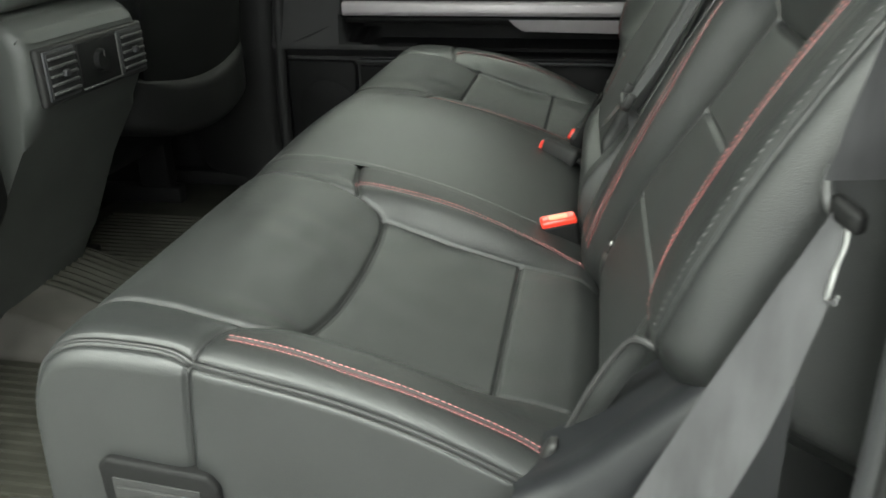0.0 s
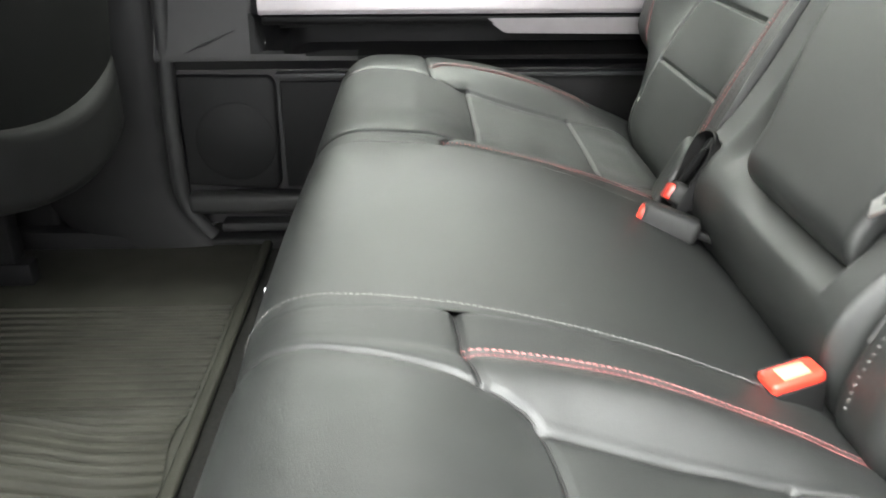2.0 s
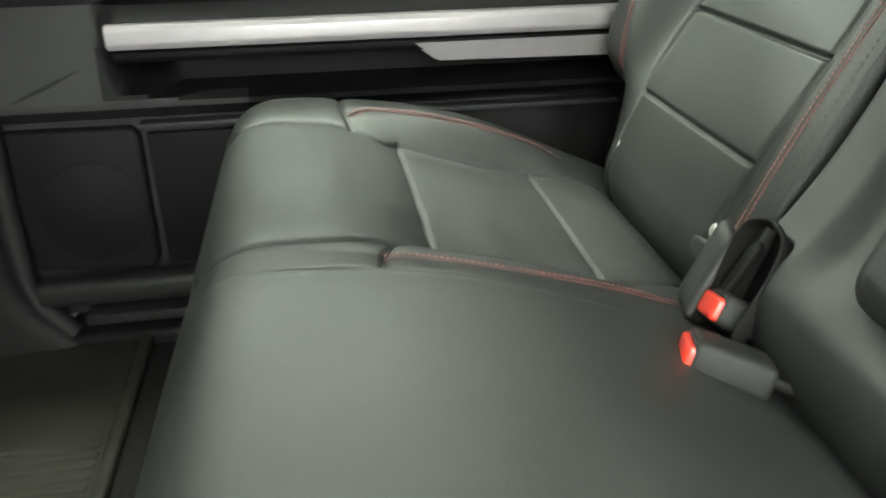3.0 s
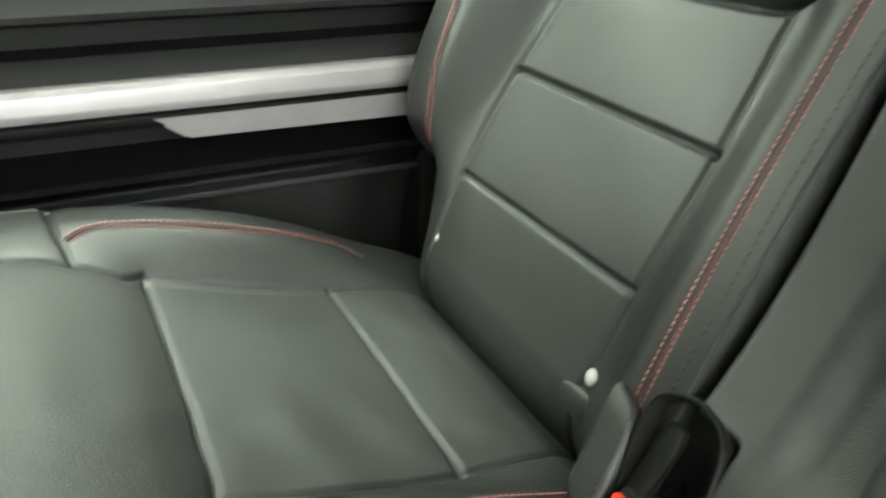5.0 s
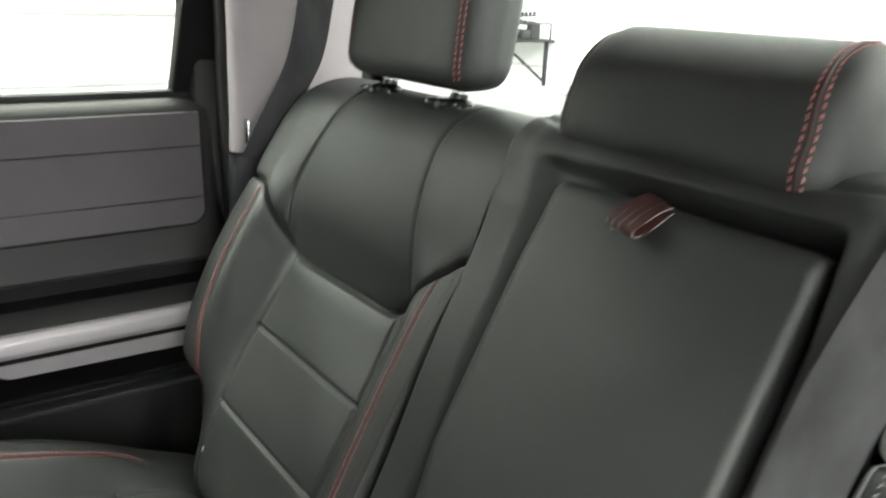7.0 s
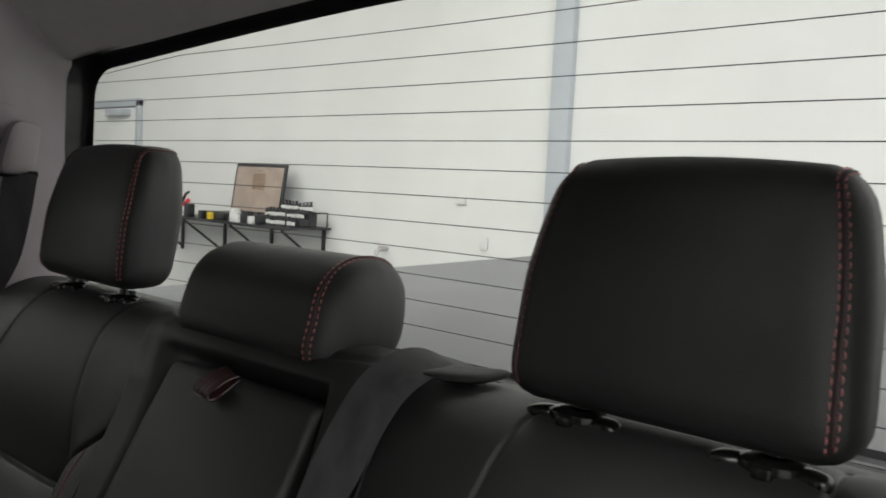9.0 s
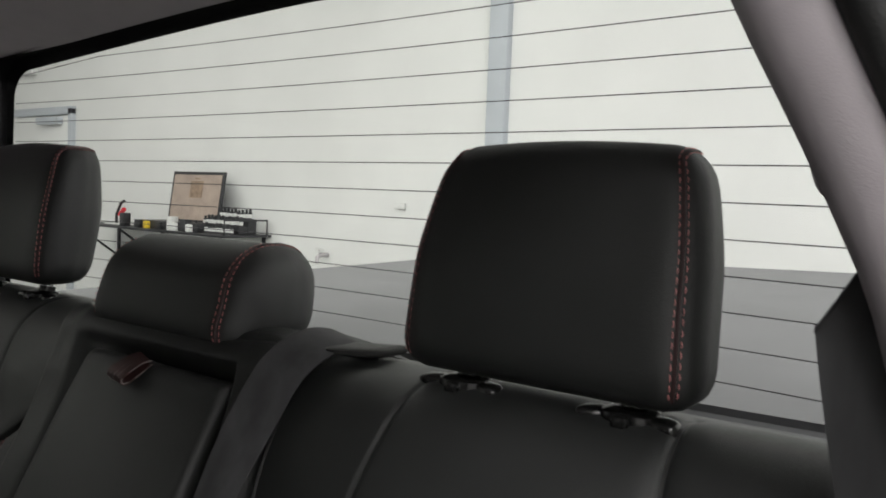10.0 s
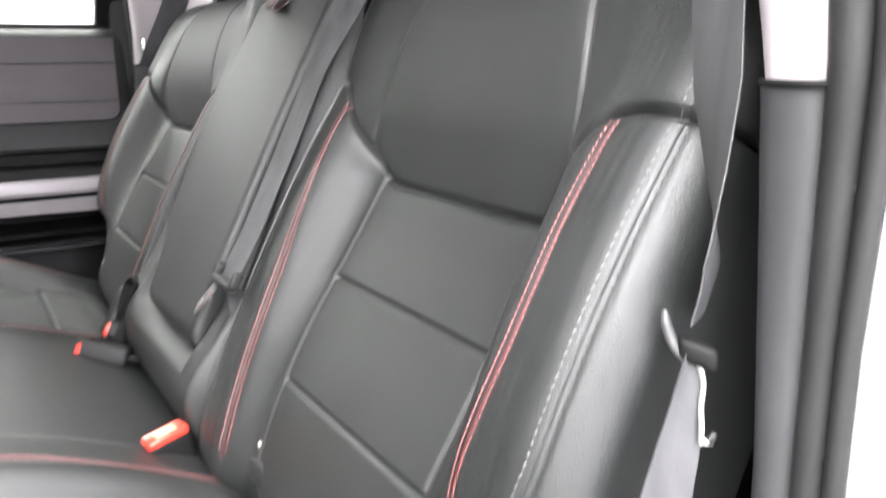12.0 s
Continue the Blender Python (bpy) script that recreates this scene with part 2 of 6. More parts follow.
def smooth_line(points, steps=8):
    """Catmull-Rom through points."""
    p = [Vector(q) for q in points]
    p = [2 * p[0] - p[1], *p, 2 * p[-1] - p[-2]]
    out = []
    for i in range(1, len(p) - 2):
        for k in range(steps):
            t = k / steps
            a, b, c, d = p[i - 1:i + 3]
            out.append(0.5 * ((2 * b) + (c - a) * t + (2 * a - 5 * b + 4 * c - d) * t * t + (3 * b - a - 3 * c + d) * t ** 3))
    out.append(p[-2])
    return out


def ribbon(points, across, width, thick=0.0016, bm=None, curl=0.0):
    """A strap along points; across: its width's direction, one for all or one a point."""
    bm = bm or bmesh.new()
    rows = []
    for i, p in enumerate(points):
        a = Vector(points[max(i - 1, 0)])
        b = Vector(points[min(i + 1, len(points) - 1)])
        w = Vector(across[i] if isinstance(across, list) else across)
        d = (b - a).normalized()
        w = (w - w.dot(d) * d).normalized()
        n = d.cross(w)
        row = []
        wide = width[i] if isinstance(width, list) else width
        for s, h in ((-1, -1), (-0.5, -1), (0, -1), (0.5, -1), (1, -1), (1, 1), (0.5, 1), (0, 1), (-0.5, 1), (-1, 1)):
            row.append(bm.verts.new(Vector(p) + w * (s * wide / 2) + n * (h * thick / 2 * (0.5 if abs(s) == 1 else 1) + curl * s * s)))
        rows.append(row)
    for r0, r1 in zip(rows, rows[1:]):
        for k in range(10):
            bm.faces.new((r0[k], r0[(k + 1) % 10], r1[(k + 1) % 10], r1[k]))
    bm.faces.new(rows[0][::-1])
    bm.faces.new(rows[-1])
    return bm


def prism(outline, axis, a, b, bevel=0.0, bm=None, segments=2):
    """An outline of pairs pushed along one axis from a to b."""
    m = bmesh.new()

    def at(p, v):
        return {"x": (v, p[0], p[1]), "y": (p[0], v, p[1]), "z": (p[0], p[1], v)}[axis]
    lo = [m.verts.new(at(p, a)) for p in outline]
    hi = [m.verts.new(at(p, b)) for p in outline]
    n = len(outline)
    m.faces.new(lo[::-1])
    m.faces.new(hi)
    for i in range(n):
        m.faces.new((lo[i], lo[(i + 1) % n], hi[(i + 1) % n], hi[i]))
    if bevel:
        bmesh.ops.bevel(m, geom=m.edges[:], offset=bevel, segments=segments, affect="EDGES", profile=0.5)
    return join(bm, m)


def sstep(a, b, x):
    t = np.clip((np.asarray(x, float) - a) / (b - a), 0, 1)
    return t * t * (3 - 2 * t)


def curve2(table, x):
    """A smooth curve through a table of pairs."""
    xs, ys = (np.array(k, float) for k in zip(*table))
    slope = np.gradient(ys, xs)
    x = np.clip(np.asarray(x, float), xs[0], xs[-1])
    i = np.clip(np.searchsorted(xs, x, side="right") - 1, 0, len(xs) - 2)
    h = xs[i + 1] - xs[i]
    t = (x - xs[i]) / h
    return ys[i] * (1 + 2 * t) * (1 - t) ** 2 + ys[i + 1] * t * t * (3 - 2 * t) + h * (slope[i] * t * (1 - t) ** 2 - slope[i + 1] * t * t * (1 - t))


class Sheet:
    """A cover of cloth or leather on an even grid of two lengths (u, v), with seams pressed into it."""

    def __init__(self, u0, u1, v0, v1, step, place, flip):
        self.nu, self.nv = int((u1 - u0) / step) + 2, int((v1 - v0) / step) + 2
        self.u, self.v = np.linspace(u0, u1, self.nu), np.linspace(v0, v1, self.nv)
        self.U, self.V = np.meshgrid(self.u, self.v, indexing="ij")
        self.P = np.stack(place(self.U, self.V), -1)
        self.flip = flip
        self.normals()

    def normals(self):
        a, b = np.gradient(self.P, axis=0), np.gradient(self.P, axis=1)
        n = np.cross(a, b)
        n /= np.linalg.norm(n, axis=-1, keepdims=True) + 1e-12
        self.N = -n if self.flip else n

    def away(self, line):
        best = np.full(self.U.shape, 9.0)
        for (a, b), (c, d) in zip(line, line[1:]):
            dx, dy = c - a, d - b
            t = np.clip(((self.U - a) * dx + (self.V - b) * dy) / (dx * dx + dy * dy + 1e-12), 0, 1)
            best = np.minimum(best, np.hypot(self.U - a - t * dx, self.V - b - t * dy))
        return best

    def press(self, lines, depth=0.005, width=0.011, cut=0.0022, cut_width=0.0022, bead=0.0004):
        d = np.min([self.away(l) for l in lines], axis=0)
        drop = depth * np.exp(-(d / width) ** 1.3) + cut * np.exp(-(d / cut_width) ** 2) - bead * np.exp(-((d - 0.0048) / 0.0022) ** 2)
        self.P = self.P - self.N * drop[..., None]

    def swell(self, amount):
        self.P = self.P + self.N * amount[..., None]

    def at(self, u, v, off=0.0):
        i = np.clip((u - self.u[0]) / (self.u[1] - self.u[0]), 0, self.nu - 1.001)
        j = np.clip((v - self.v[0]) / (self.v[1] - self.v[0]), 0, self.nv - 1.001)
        a, b = int(i), int(j)
        s, t = i - a, j - b

        def mix(g):
            return (1 - s) * (1 - t) * g[a, b] + s * (1 - t) * g[a + 1, b] + (1 - s) * t * g[a, b + 1] + s * t * g[a + 1, b + 1]
        n = mix(self.N)
        return Vector(mix(self.P) + off * n), Vector(n)

    def part(self, name, chosen, mat, parent, label=""):
        """The faces for which chosen(U, V) holds, as one mesh that shades on into its neighbours."""
        self.normals()
        mid_u, mid_v = (self.U[:-1, :-1] + self.U[1:, 1:]) / 2, (self.V[:-1, :-1] + self.V[1:, 1:]) / 2
        keep = chosen(mid_u, mid_v)
        idx = np.arange(self.nu * self.nv).reshape(self.nu, self.nv)
        quads = np.stack([idx[:-1, :-1], idx[1:, :-1], idx[1:, 1:], idx[:-1, 1:]], -1)[keep]
        if self.flip:
            quads = quads[:, ::-1]
        used, inv = np.unique(quads, return_inverse=True)
        me = bpy.data.meshes.new(name)
        me.from_pydata(self.P.reshape(-1, 3)[used].tolist(), [], inv.reshape(-1, 4).tolist())
        ob = link_mesh(name, me, mat, parent, label, True)
        me.normals_split_custom_set_from_vertices(self.N.reshape(-1, 3)[used].tolist())
        return ob

    def trail(self, line, gap):
        """Even points along a line of the grid."""
        pts, left = [], 0.0
        for (a, b), (c, d) in zip(line, line[1:]):
            length = math.hypot(c - a, d - b)
            while left <= length:
                t = left / length if length else 0
                pts.append((a + (c - a) * t, b + (d - b) * t))
                left += gap
            left -= length
        return pts

    def stitches(self, name, lines, mat, parent, label="", pitch=0.0065, long=0.0044, wide=0.0009, off=0.0006, slant=0.0):
        bm = bmesh.new()
        for line in lines:
            pts = self.trail(line, pitch)
            for (a, b), (c, d) in zip(pts, pts[1:]):
                k = math.hypot(c - a, d - b) or 1
                du, dv = (c - a) / k * long / 2, (d - b) / k * long / 2
                du, dv = du - dv * slant, dv + du * slant
                p, n = self.at(a - du, b - dv, off)
                q, _ = self.at(a + du, b + dv, off)
                stitch(bm, p, q, n, wide)
        return part(name, bm, mat, parent, label, False)

    def cord(self, name, line, radius, mat, parent, label="", off=0.0, gap=0.006):
        return part(name, tube([self.at(a, b, off)[0] for a, b in self.trail(line, gap)], radius, 6), mat, parent, label)


def stitch(bm, p, q, n, wide):
    """One thread between two holes, arched over the surface."""
    d = (q - p)
    w = d.cross(n)
    if w.length < 1e-9:
        return
    w = w.normalized() * wide
    mid = (p + q) / 2 + n * wide * 1.1
    v = [bm.verts.new(x) for x in (p - n * wide, p + w * 0.8 + d * 0.1, p - w * 0.8 + d * 0.1, mid + w, mid - w, mid + n * wide * 0.7, q + w * 0.8 - d * 0.1, q - w * 0.8 - d * 0.1, q - n * wide)]
    for f in ((0, 2, 1), (1, 2, 5), (1, 5, 3), (2, 4, 5), (3, 5, 6), (5, 4, 7), (5, 7, 6), (6, 7, 8)):
        bm.faces.new([v[i] for i in f])


def offset_line(line, d):
    """The line moved sideways by d in its plane."""
    out = []
    for i, (a, b) in enumerate(line):
        p, q = line[max(i - 1, 0)], line[min(i + 1, len(line) - 1)]
        k = math.hypot(q[0] - p[0], q[1] - p[1]) or 1
        out.append((a - (q[1] - p[1]) / k * d, b + (q[0] - p[0]) / k * d))
    return out


def fine(line, steps=6):
    return [(p.x, p.y) for p in smooth_line([(a, b, 0) for a, b in line], steps)]


def rounded(p, r):
    """A point of the cube's skin moved onto a cube with round edges."""
    c = Vector([max(-(1 - k), min(1 - k, v)) for v, k in zip(p, r)])
    d = Vector([(a - b) / k for a, b, k in zip(p, c, r)])
    if d.length > 1e-9:
        d.normalize()
    return Vector([b + a * k for a, b, k in zip(d, c, r)])


def block_skin(shape, n=18):
    """A finely cut cube put through shape()."""
    bm = bmesh.new()
    bmesh.ops.create_cube(bm, size=2)
    bmesh.ops.subdivide_edges(bm, edges=bm.edges[:], cuts=n, use_grid_fill=True)
    for v in bm.verts:
        v.co = shape(v.co)
    return bm


# ---- the cab's shell ----
FLOOR_Z = 0.055


def glass_x(y):
    return 0.425 - 0.045 * (y / 0.70) ** 2


def window_top(y):
    """The upper edge of the rear window's clear glass."""
    return 1.255 - 0.055 * (abs(y) / 0.7) ** 1.5


def build_shell():
    whole("floor", box(-1.75, 0.42, -0.80, 0.80, -0.02, FLOOR_Z, 0.0), CARPET, "charcoal carpeted cab floor under the seats", "floor", kind="structure")
    # rear wall below the window, with the cab's outer skin
    whole("wall_rear", box(0.405, 0.47, -0.86, 0.86, -0.10, 0.812, 0.006), PLASTIC_DARK, "dark trimmed rear cab wall behind the bench", "wall", kind="structure")
    whole("wall_front", box(-1.85, -1.75, -0.86, 0.86, -0.10, 0.88, 0.01), PLASTIC, "dark front end of the cab", "wall", kind="structure")
    shield = thing("window_front", (-1.80, 0, 0.88), "clear windscreen at the front end of the cab", "window", kind="structure")
    glass = bmesh.new()
    glass.faces.new([glass.verts.new(p) for p in ((-1.82, -0.78, 0.87), (-1.82, 0.78, 0.87), (-1.76, 0.66, 1.33), (-1.76, -0.66, 1.33))])
    pane = part("pane", glass, GLASS, shield, "clear windscreen glass")
    pane.visible_shadow = False
    for k in (-1, 1):
        d = thing("front_door", (-1.4, k * 0.82, 0.05), "closed front door beyond the front seat, tint added to cut light", "car door")
        part("door_panel", box(-1.75, -1.04, k * 0.775, k * 0.83, 0.02, 0.82, 0.015, 3), PLASTIC, d, "black moulded door panel")
        part("outer_skin", box(-1.78, -0.80 if k > 0 else -1.02, k * 0.835, k * 0.885, -0.1, 0.83, 0.01), PAINT, d, "white painted door skin")
        # this pane stays out of view; its tint is added to darken the front
        pane = bmesh.new()
        pane.faces.new([pane.verts.new(p) for p in ((-1.75, k * 0.845, 0.81), (-0.96, k * 0.845, 0.81), (-0.96, k * 0.715, 1.26), (-1.75, k * 0.715, 1.26))])
        part("pane", pane, TINTED, d, "unseen door glass, its tint added to cut light")
        part("sill_trim", box(-1.75, -0.86 if k > 0 else -1.02, k * 0.74, k * 0.80, -0.01, 0.10, 0.01), PLASTIC, d, "dark sill trim")
    # headliner: a shallow dome that ends above the rear window
    bm = bmesh.new()
    nx, ny = 24, 24
    rows = []
    for i in range(nx + 1):
        row = []
        for j in range(ny + 1):
            k = -1 + 2 * j / ny
            y = 0.76 * k
            x = -1.75 + (glass_x(y) - 0.038 + 1.75) * i / nx
            edge = max(0.0, (x - 0.22) / 0.14)
            z = 1.305 - 0.085 * abs(k) ** 2.8
            z += (window_top(y) + 0.012 - z) * min(1.0, edge) ** 2
            if k < 0:
                y *= 0.72 + 0.28 * float(sstep(0.10, 0.28, x))
            row.append(bm.verts.new((x, y, z)))
        rows.append(row)
    for a, b in zip(rows, rows[1:]):
        for j in range(ny):
            bm.faces.new((a[j], a[j + 1], b[j + 1], b[j]))
    top = bmesh.ops.extrude_face_region(bm, geom=bm.faces[:])
    for v in top["geom"]:
        if isinstance(v, bmesh.types.BMVert):
            v.co.z += 0.03
    whole("ceiling", bm, HEADLINER, "grey cloth headliner with a soft curve", "ceiling", kind="structure")
    whole("roof", box(-1.80, 0.50, -0.55, 0.735, 1.345, 1.37, 0.01), PAINT, "white painted steel cab roof", "roof", kind="structure")


def pillar_edge(z):
    """How far out the cab's opening stands at a height."""
    return float(np.interp(z, [0.0, 0.55, 0.75, 0.87, 0.976, 1.036, 1.10, 1.20, 1.32], [0.745, 0.735, 0.717, 0.692, 0.663, 0.636, 0.604, 0.558, 0.51]))


def opening(z):
    """The outer line of the pillar trim along the door opening."""
    return float(np.interp(z, [0.0, 0.55, 0.68, 0.755, 0.80, 0.845, 0.937, 1.027, 1.2, 1.32], [0.766, 0.758, 0.757, 0.756, 0.752, 0.745, 0.717, 0.684, 0.607, 0.555]))


def pillar_y(x, z):
    """The pillar trim's inner face: it runs outwards from the door opening to the rear window."""
    e = pillar_edge(z)
    return e + (0.730 - e) * float(sstep(0.17, 0.345, x))


def build_rear_pillar(m, label):
    """The pillar between the rear door and the rear window; m: side."""
    th = thing("pillar_trim", (0.2, m * 0.72, 0.1), label, "pillar trim", kind="structure")

    def loft(z0, z1, prof, n=26, shift=0.0):
        bm = bmesh.new()
        rows = []
        for i in range(n + 1):
            z = z0 + (z1 - z0) * i / n
            rows.append([bm.verts.new((x + lean(z) * (1 - float(sstep(0.16, 0.34, x))), m * (pillar_y(x, z) + (dy if dy < 0.005 else dy * (opening(z) - pillar_edge(z)) / 0.042) + shift), z)) for x, dy in prof])
        for a, b in zip(rows, rows[1:]):
            for k in range(len(prof) - 1):
                bm.faces.new((a[k], a[k + 1], b[k + 1], b[k]))
        return bm

    def lean(z):
        return 0.0 if z < 0.8 else -0.16 * (z - 0.8) ** 1.3
    # rounded front edge, inner face running back to the window
    light = [(0.140, 0.044), (0.133, 0.040), (0.129, 0.032), (0.127, 0.018), (0.131, 0.008), (0.140, 0.001), (0.155, 0.0), (0.18, -0.001), (0.21, -0.003), (0.24, -0.004), (0.27, -0.004), (0.30, -0.003), (0.325, 0.0), (0.345, 0.006)]
    dark = [(0.139, 0.046), (0.131, 0.042), (0.127, 0.034), (0.125, 0.018), (0.128, 0.008), (0.138, -0.001), (0.155, -0.003), (0.20, -0.004), (0.28, -0.006), (0.345, 0.0)]
    part("upper_trim", loft(0.749, 1.31, light), PLASTIC_GREY, th, "pale grey plastic upper pillar trim")
    part("lower_trim", loft(-0.02, 0.746, dark), PILLAR_DARK, th, "charcoal lower pillar trim")
    part("trim_joint", tube([(x, m * (pillar_y(x, 0.747) + dy + 0.001), 0.747) for x, dy in dark], 0.0022, 6), PLASTIC, th)
    # weather strip along the door opening: two soft lips with a groove between them
    zs = np.linspace(-0.02, 1.30, 40)
    swell = [float(np.interp(z, [0.62, 0.85], [1.0, 1.4])) for z in zs]
    seal = [(0.137 + lean(z), m * (opening(z) + 0.0085 * f), z) for z, f in zip(zs, swell)]
    part("weather_strip", tube(seal, [0.0088 * f for f in swell], 12), RUBBER, th, "black rubber weather strip")
    part("seal_groove", tube([(0.139 + lean(z), m * (opening(z) + 0.0178 * f), z) for z, f in zip(zs, swell)], 0.0045, 6), PLASTIC, th)
    part("outer_lip", tube([(0.136 + lean(z), m * (opening(z) + 0.0228 * f), z) for z, f in zip(zs, swell)], [0.0056 * f for f in swell], 10), PLASTIC_DARK, th, "charcoal outer sealing lip")
    for z in (0.40, 0.56, 0.70, 0.86, 1.0):
        p = (0.1325 + lean(z), m * (opening(z) + 0.0185), z)
        part("seal_pin", box(p[0], p[0] + 0.006, p[1] - 0.0015, p[1] + 0.0015, z - 0.002, z + 0.002, 0.0008), RUBBER, th)
    if m < 0:
        # painted jamb of the door opening
        bm = bmesh.new()
        rows = [[bm.verts.new((x + lean(z), m * (opening(z) + dy), z)) for x, dy in ((0.148, 0.018), (0.144, 0.028), (0.144, 0.085), (0.150, 0.100), (0.168, 0.108), (0.26, 0.110), (0.40, 0.112))] for z in zs]
        for a, b in zip(rows, rows[1:]):
            for k in range(6):
                bm.faces.new((a[k], a[k + 1], b[k + 1], b[k]))
        part("door_jamb", bm, PAINT, th, "white painted door jamb")
    # moulded cover with the belt's slot
    def cover(p):
        q = rounded(p, (0.5, 0.35, 0.4))
        x = 0.228 + q.x * 0.034
        z = 1.058 + q.z * 0.040
        return Vector((x + 0.004 * q.z, m * (pillar_y(x, z) - 0.004 + q.y * (0.018 - 0.006 * q.z)), z))
    part("belt_slot_cover", block_skin(cover, 8), PLASTIC_GREY, th, "pale grey moulded belt slot cover")
    part("belt_slot", box(0.200, 0.258, m * (pillar_y(0.23, 1.02) - 0.016), m * (pillar_y(0.23, 1.02) + 0.010), 1.014, 1.024, 0.003), PLASTIC, th, "black belt slot")
    lines = [[(0.182, 0.98), (0.182, 1.13)], [(0.275, 0.93), (0.275, 1.115)], [(0.182, 1.13), (0.275, 1.115)]]
    for (xa, za), (xb, zb) in lines:
        pts = [(xa + (xb - xa) * k / 8, za + (zb - za) * k / 8) for k in range(9)]
        part("trim_line", tube([(x + lean(z) * (1 - float(sstep(0.16, 0.34, x))), m * (pillar_y(x, z) - 0.0025), z) for x, z in pts], 0.0012, 5), PLASTIC_GREY, th)
    # steel behind the trim
    part("inner_steel", box(0.18, 0.385, m * 0.79, m * 0.84, -0.1, 0.92, 0.01), PLASTIC, th)
    part("inner_steel", prism([(m * 0.80, 0.92), (m * 0.84, 0.92), (m * 0.75, 1.36), (m * 0.72, 1.36)], "x", 0.20, 0.385), PLASTIC, th)
    return th


def build_rear_window():
    w = thing("window_rear", (0.40, 0, 0.80), "wide rear cab window with thin heating wires", "window", kind="structure")
    bm = bmesh.new()
    ny = 30
    ys = np.linspace(-0.76, 0.76, ny + 1)
    lo = [bm.verts.new((glass_x(y), y, 0.79)) for y in ys]
    hi = [bm.verts.new((glass_x(y), y, window_top(y) + 0.03)) for y in ys]
    for i in range(ny):
        bm.faces.new((lo[i], lo[i + 1], hi[i + 1], hi[i]))
    pane = part("pane", bm, GLASS, w, "clear rear window glass")
    pane.visible_shadow = False
    # black band round the glass: rounded opening
    def edge(r):
        pts = []
        hw, zl, corner = 0.712 - r, 0.815 + r, 0.045
        for y in np.linspace(-hw + corner, hw - corner, 28):
            pts.append((y, window_top(y) - r))
        zt = window_top(hw - corner) - r
        for k in range(1, 7):
            a = math.pi / 2 * k / 6
            pts.append((hw - corner + corner * math.sin(a), zt - corner * (1 - math.cos(a)) - 0.006 * k / 6))
        pts.append((hw + 0.008, zl))
        pts.append((-hw - 0.008, zl))
        for k in range(6, 0, -1):
            a = math.pi / 2 * k / 6
            pts.append((-hw + corner - corner * math.sin(a), zt - corner * (1 - math.cos(a)) - 0.006 * k / 6))
        return pts
    inner, outer = edge(0.0), edge(-0.020)
    bm = bmesh.new()
    a = [bm.verts.new((glass_x(y) - 0.004, y, z)) for y, z in inner]
    b = [bm.verts.new((glass_x(y) - 0.004, y, z)) for y, z in outer]
    c = [bm.verts.new((glass_x(y) - 0.044, y, z)) for y, z in edge(-0.016)]
    n = len(a)
    for i in range(n):
        j = (i + 1) % n
        bm.faces.new((a[i], a[j], b[j], b[i]))
        bm.faces.new((b[i], b[j], c[j], c[i]))
    part("black_border", bm, GLASS_BLACK, w, "black printed border and seal")
    for k in range(1, 13):
        z0 = 0.8335 + k * 0.0300 + 0.00016 * k * k
        pts = []
        for y in np.linspace(-0.71, 0.71, 40):
            z = z0 + 0.003 * (1 - (abs(y) / 0.55) ** 2) * (k / 11)
            pts.append((glass_x(y) - 0.002, y, min(z, window_top(y) - 0.006)))
        part("heating_wire", tube(pts, 0.0006, 5), METAL_DARK, w)
    return w


build_shell()
build_rear_pillar(1, "pale grey upper and charcoal lower pillar trim with belt slot")
build_rear_pillar(-1, "pale grey pillar trim beside the open doorway")
build_rear_window()


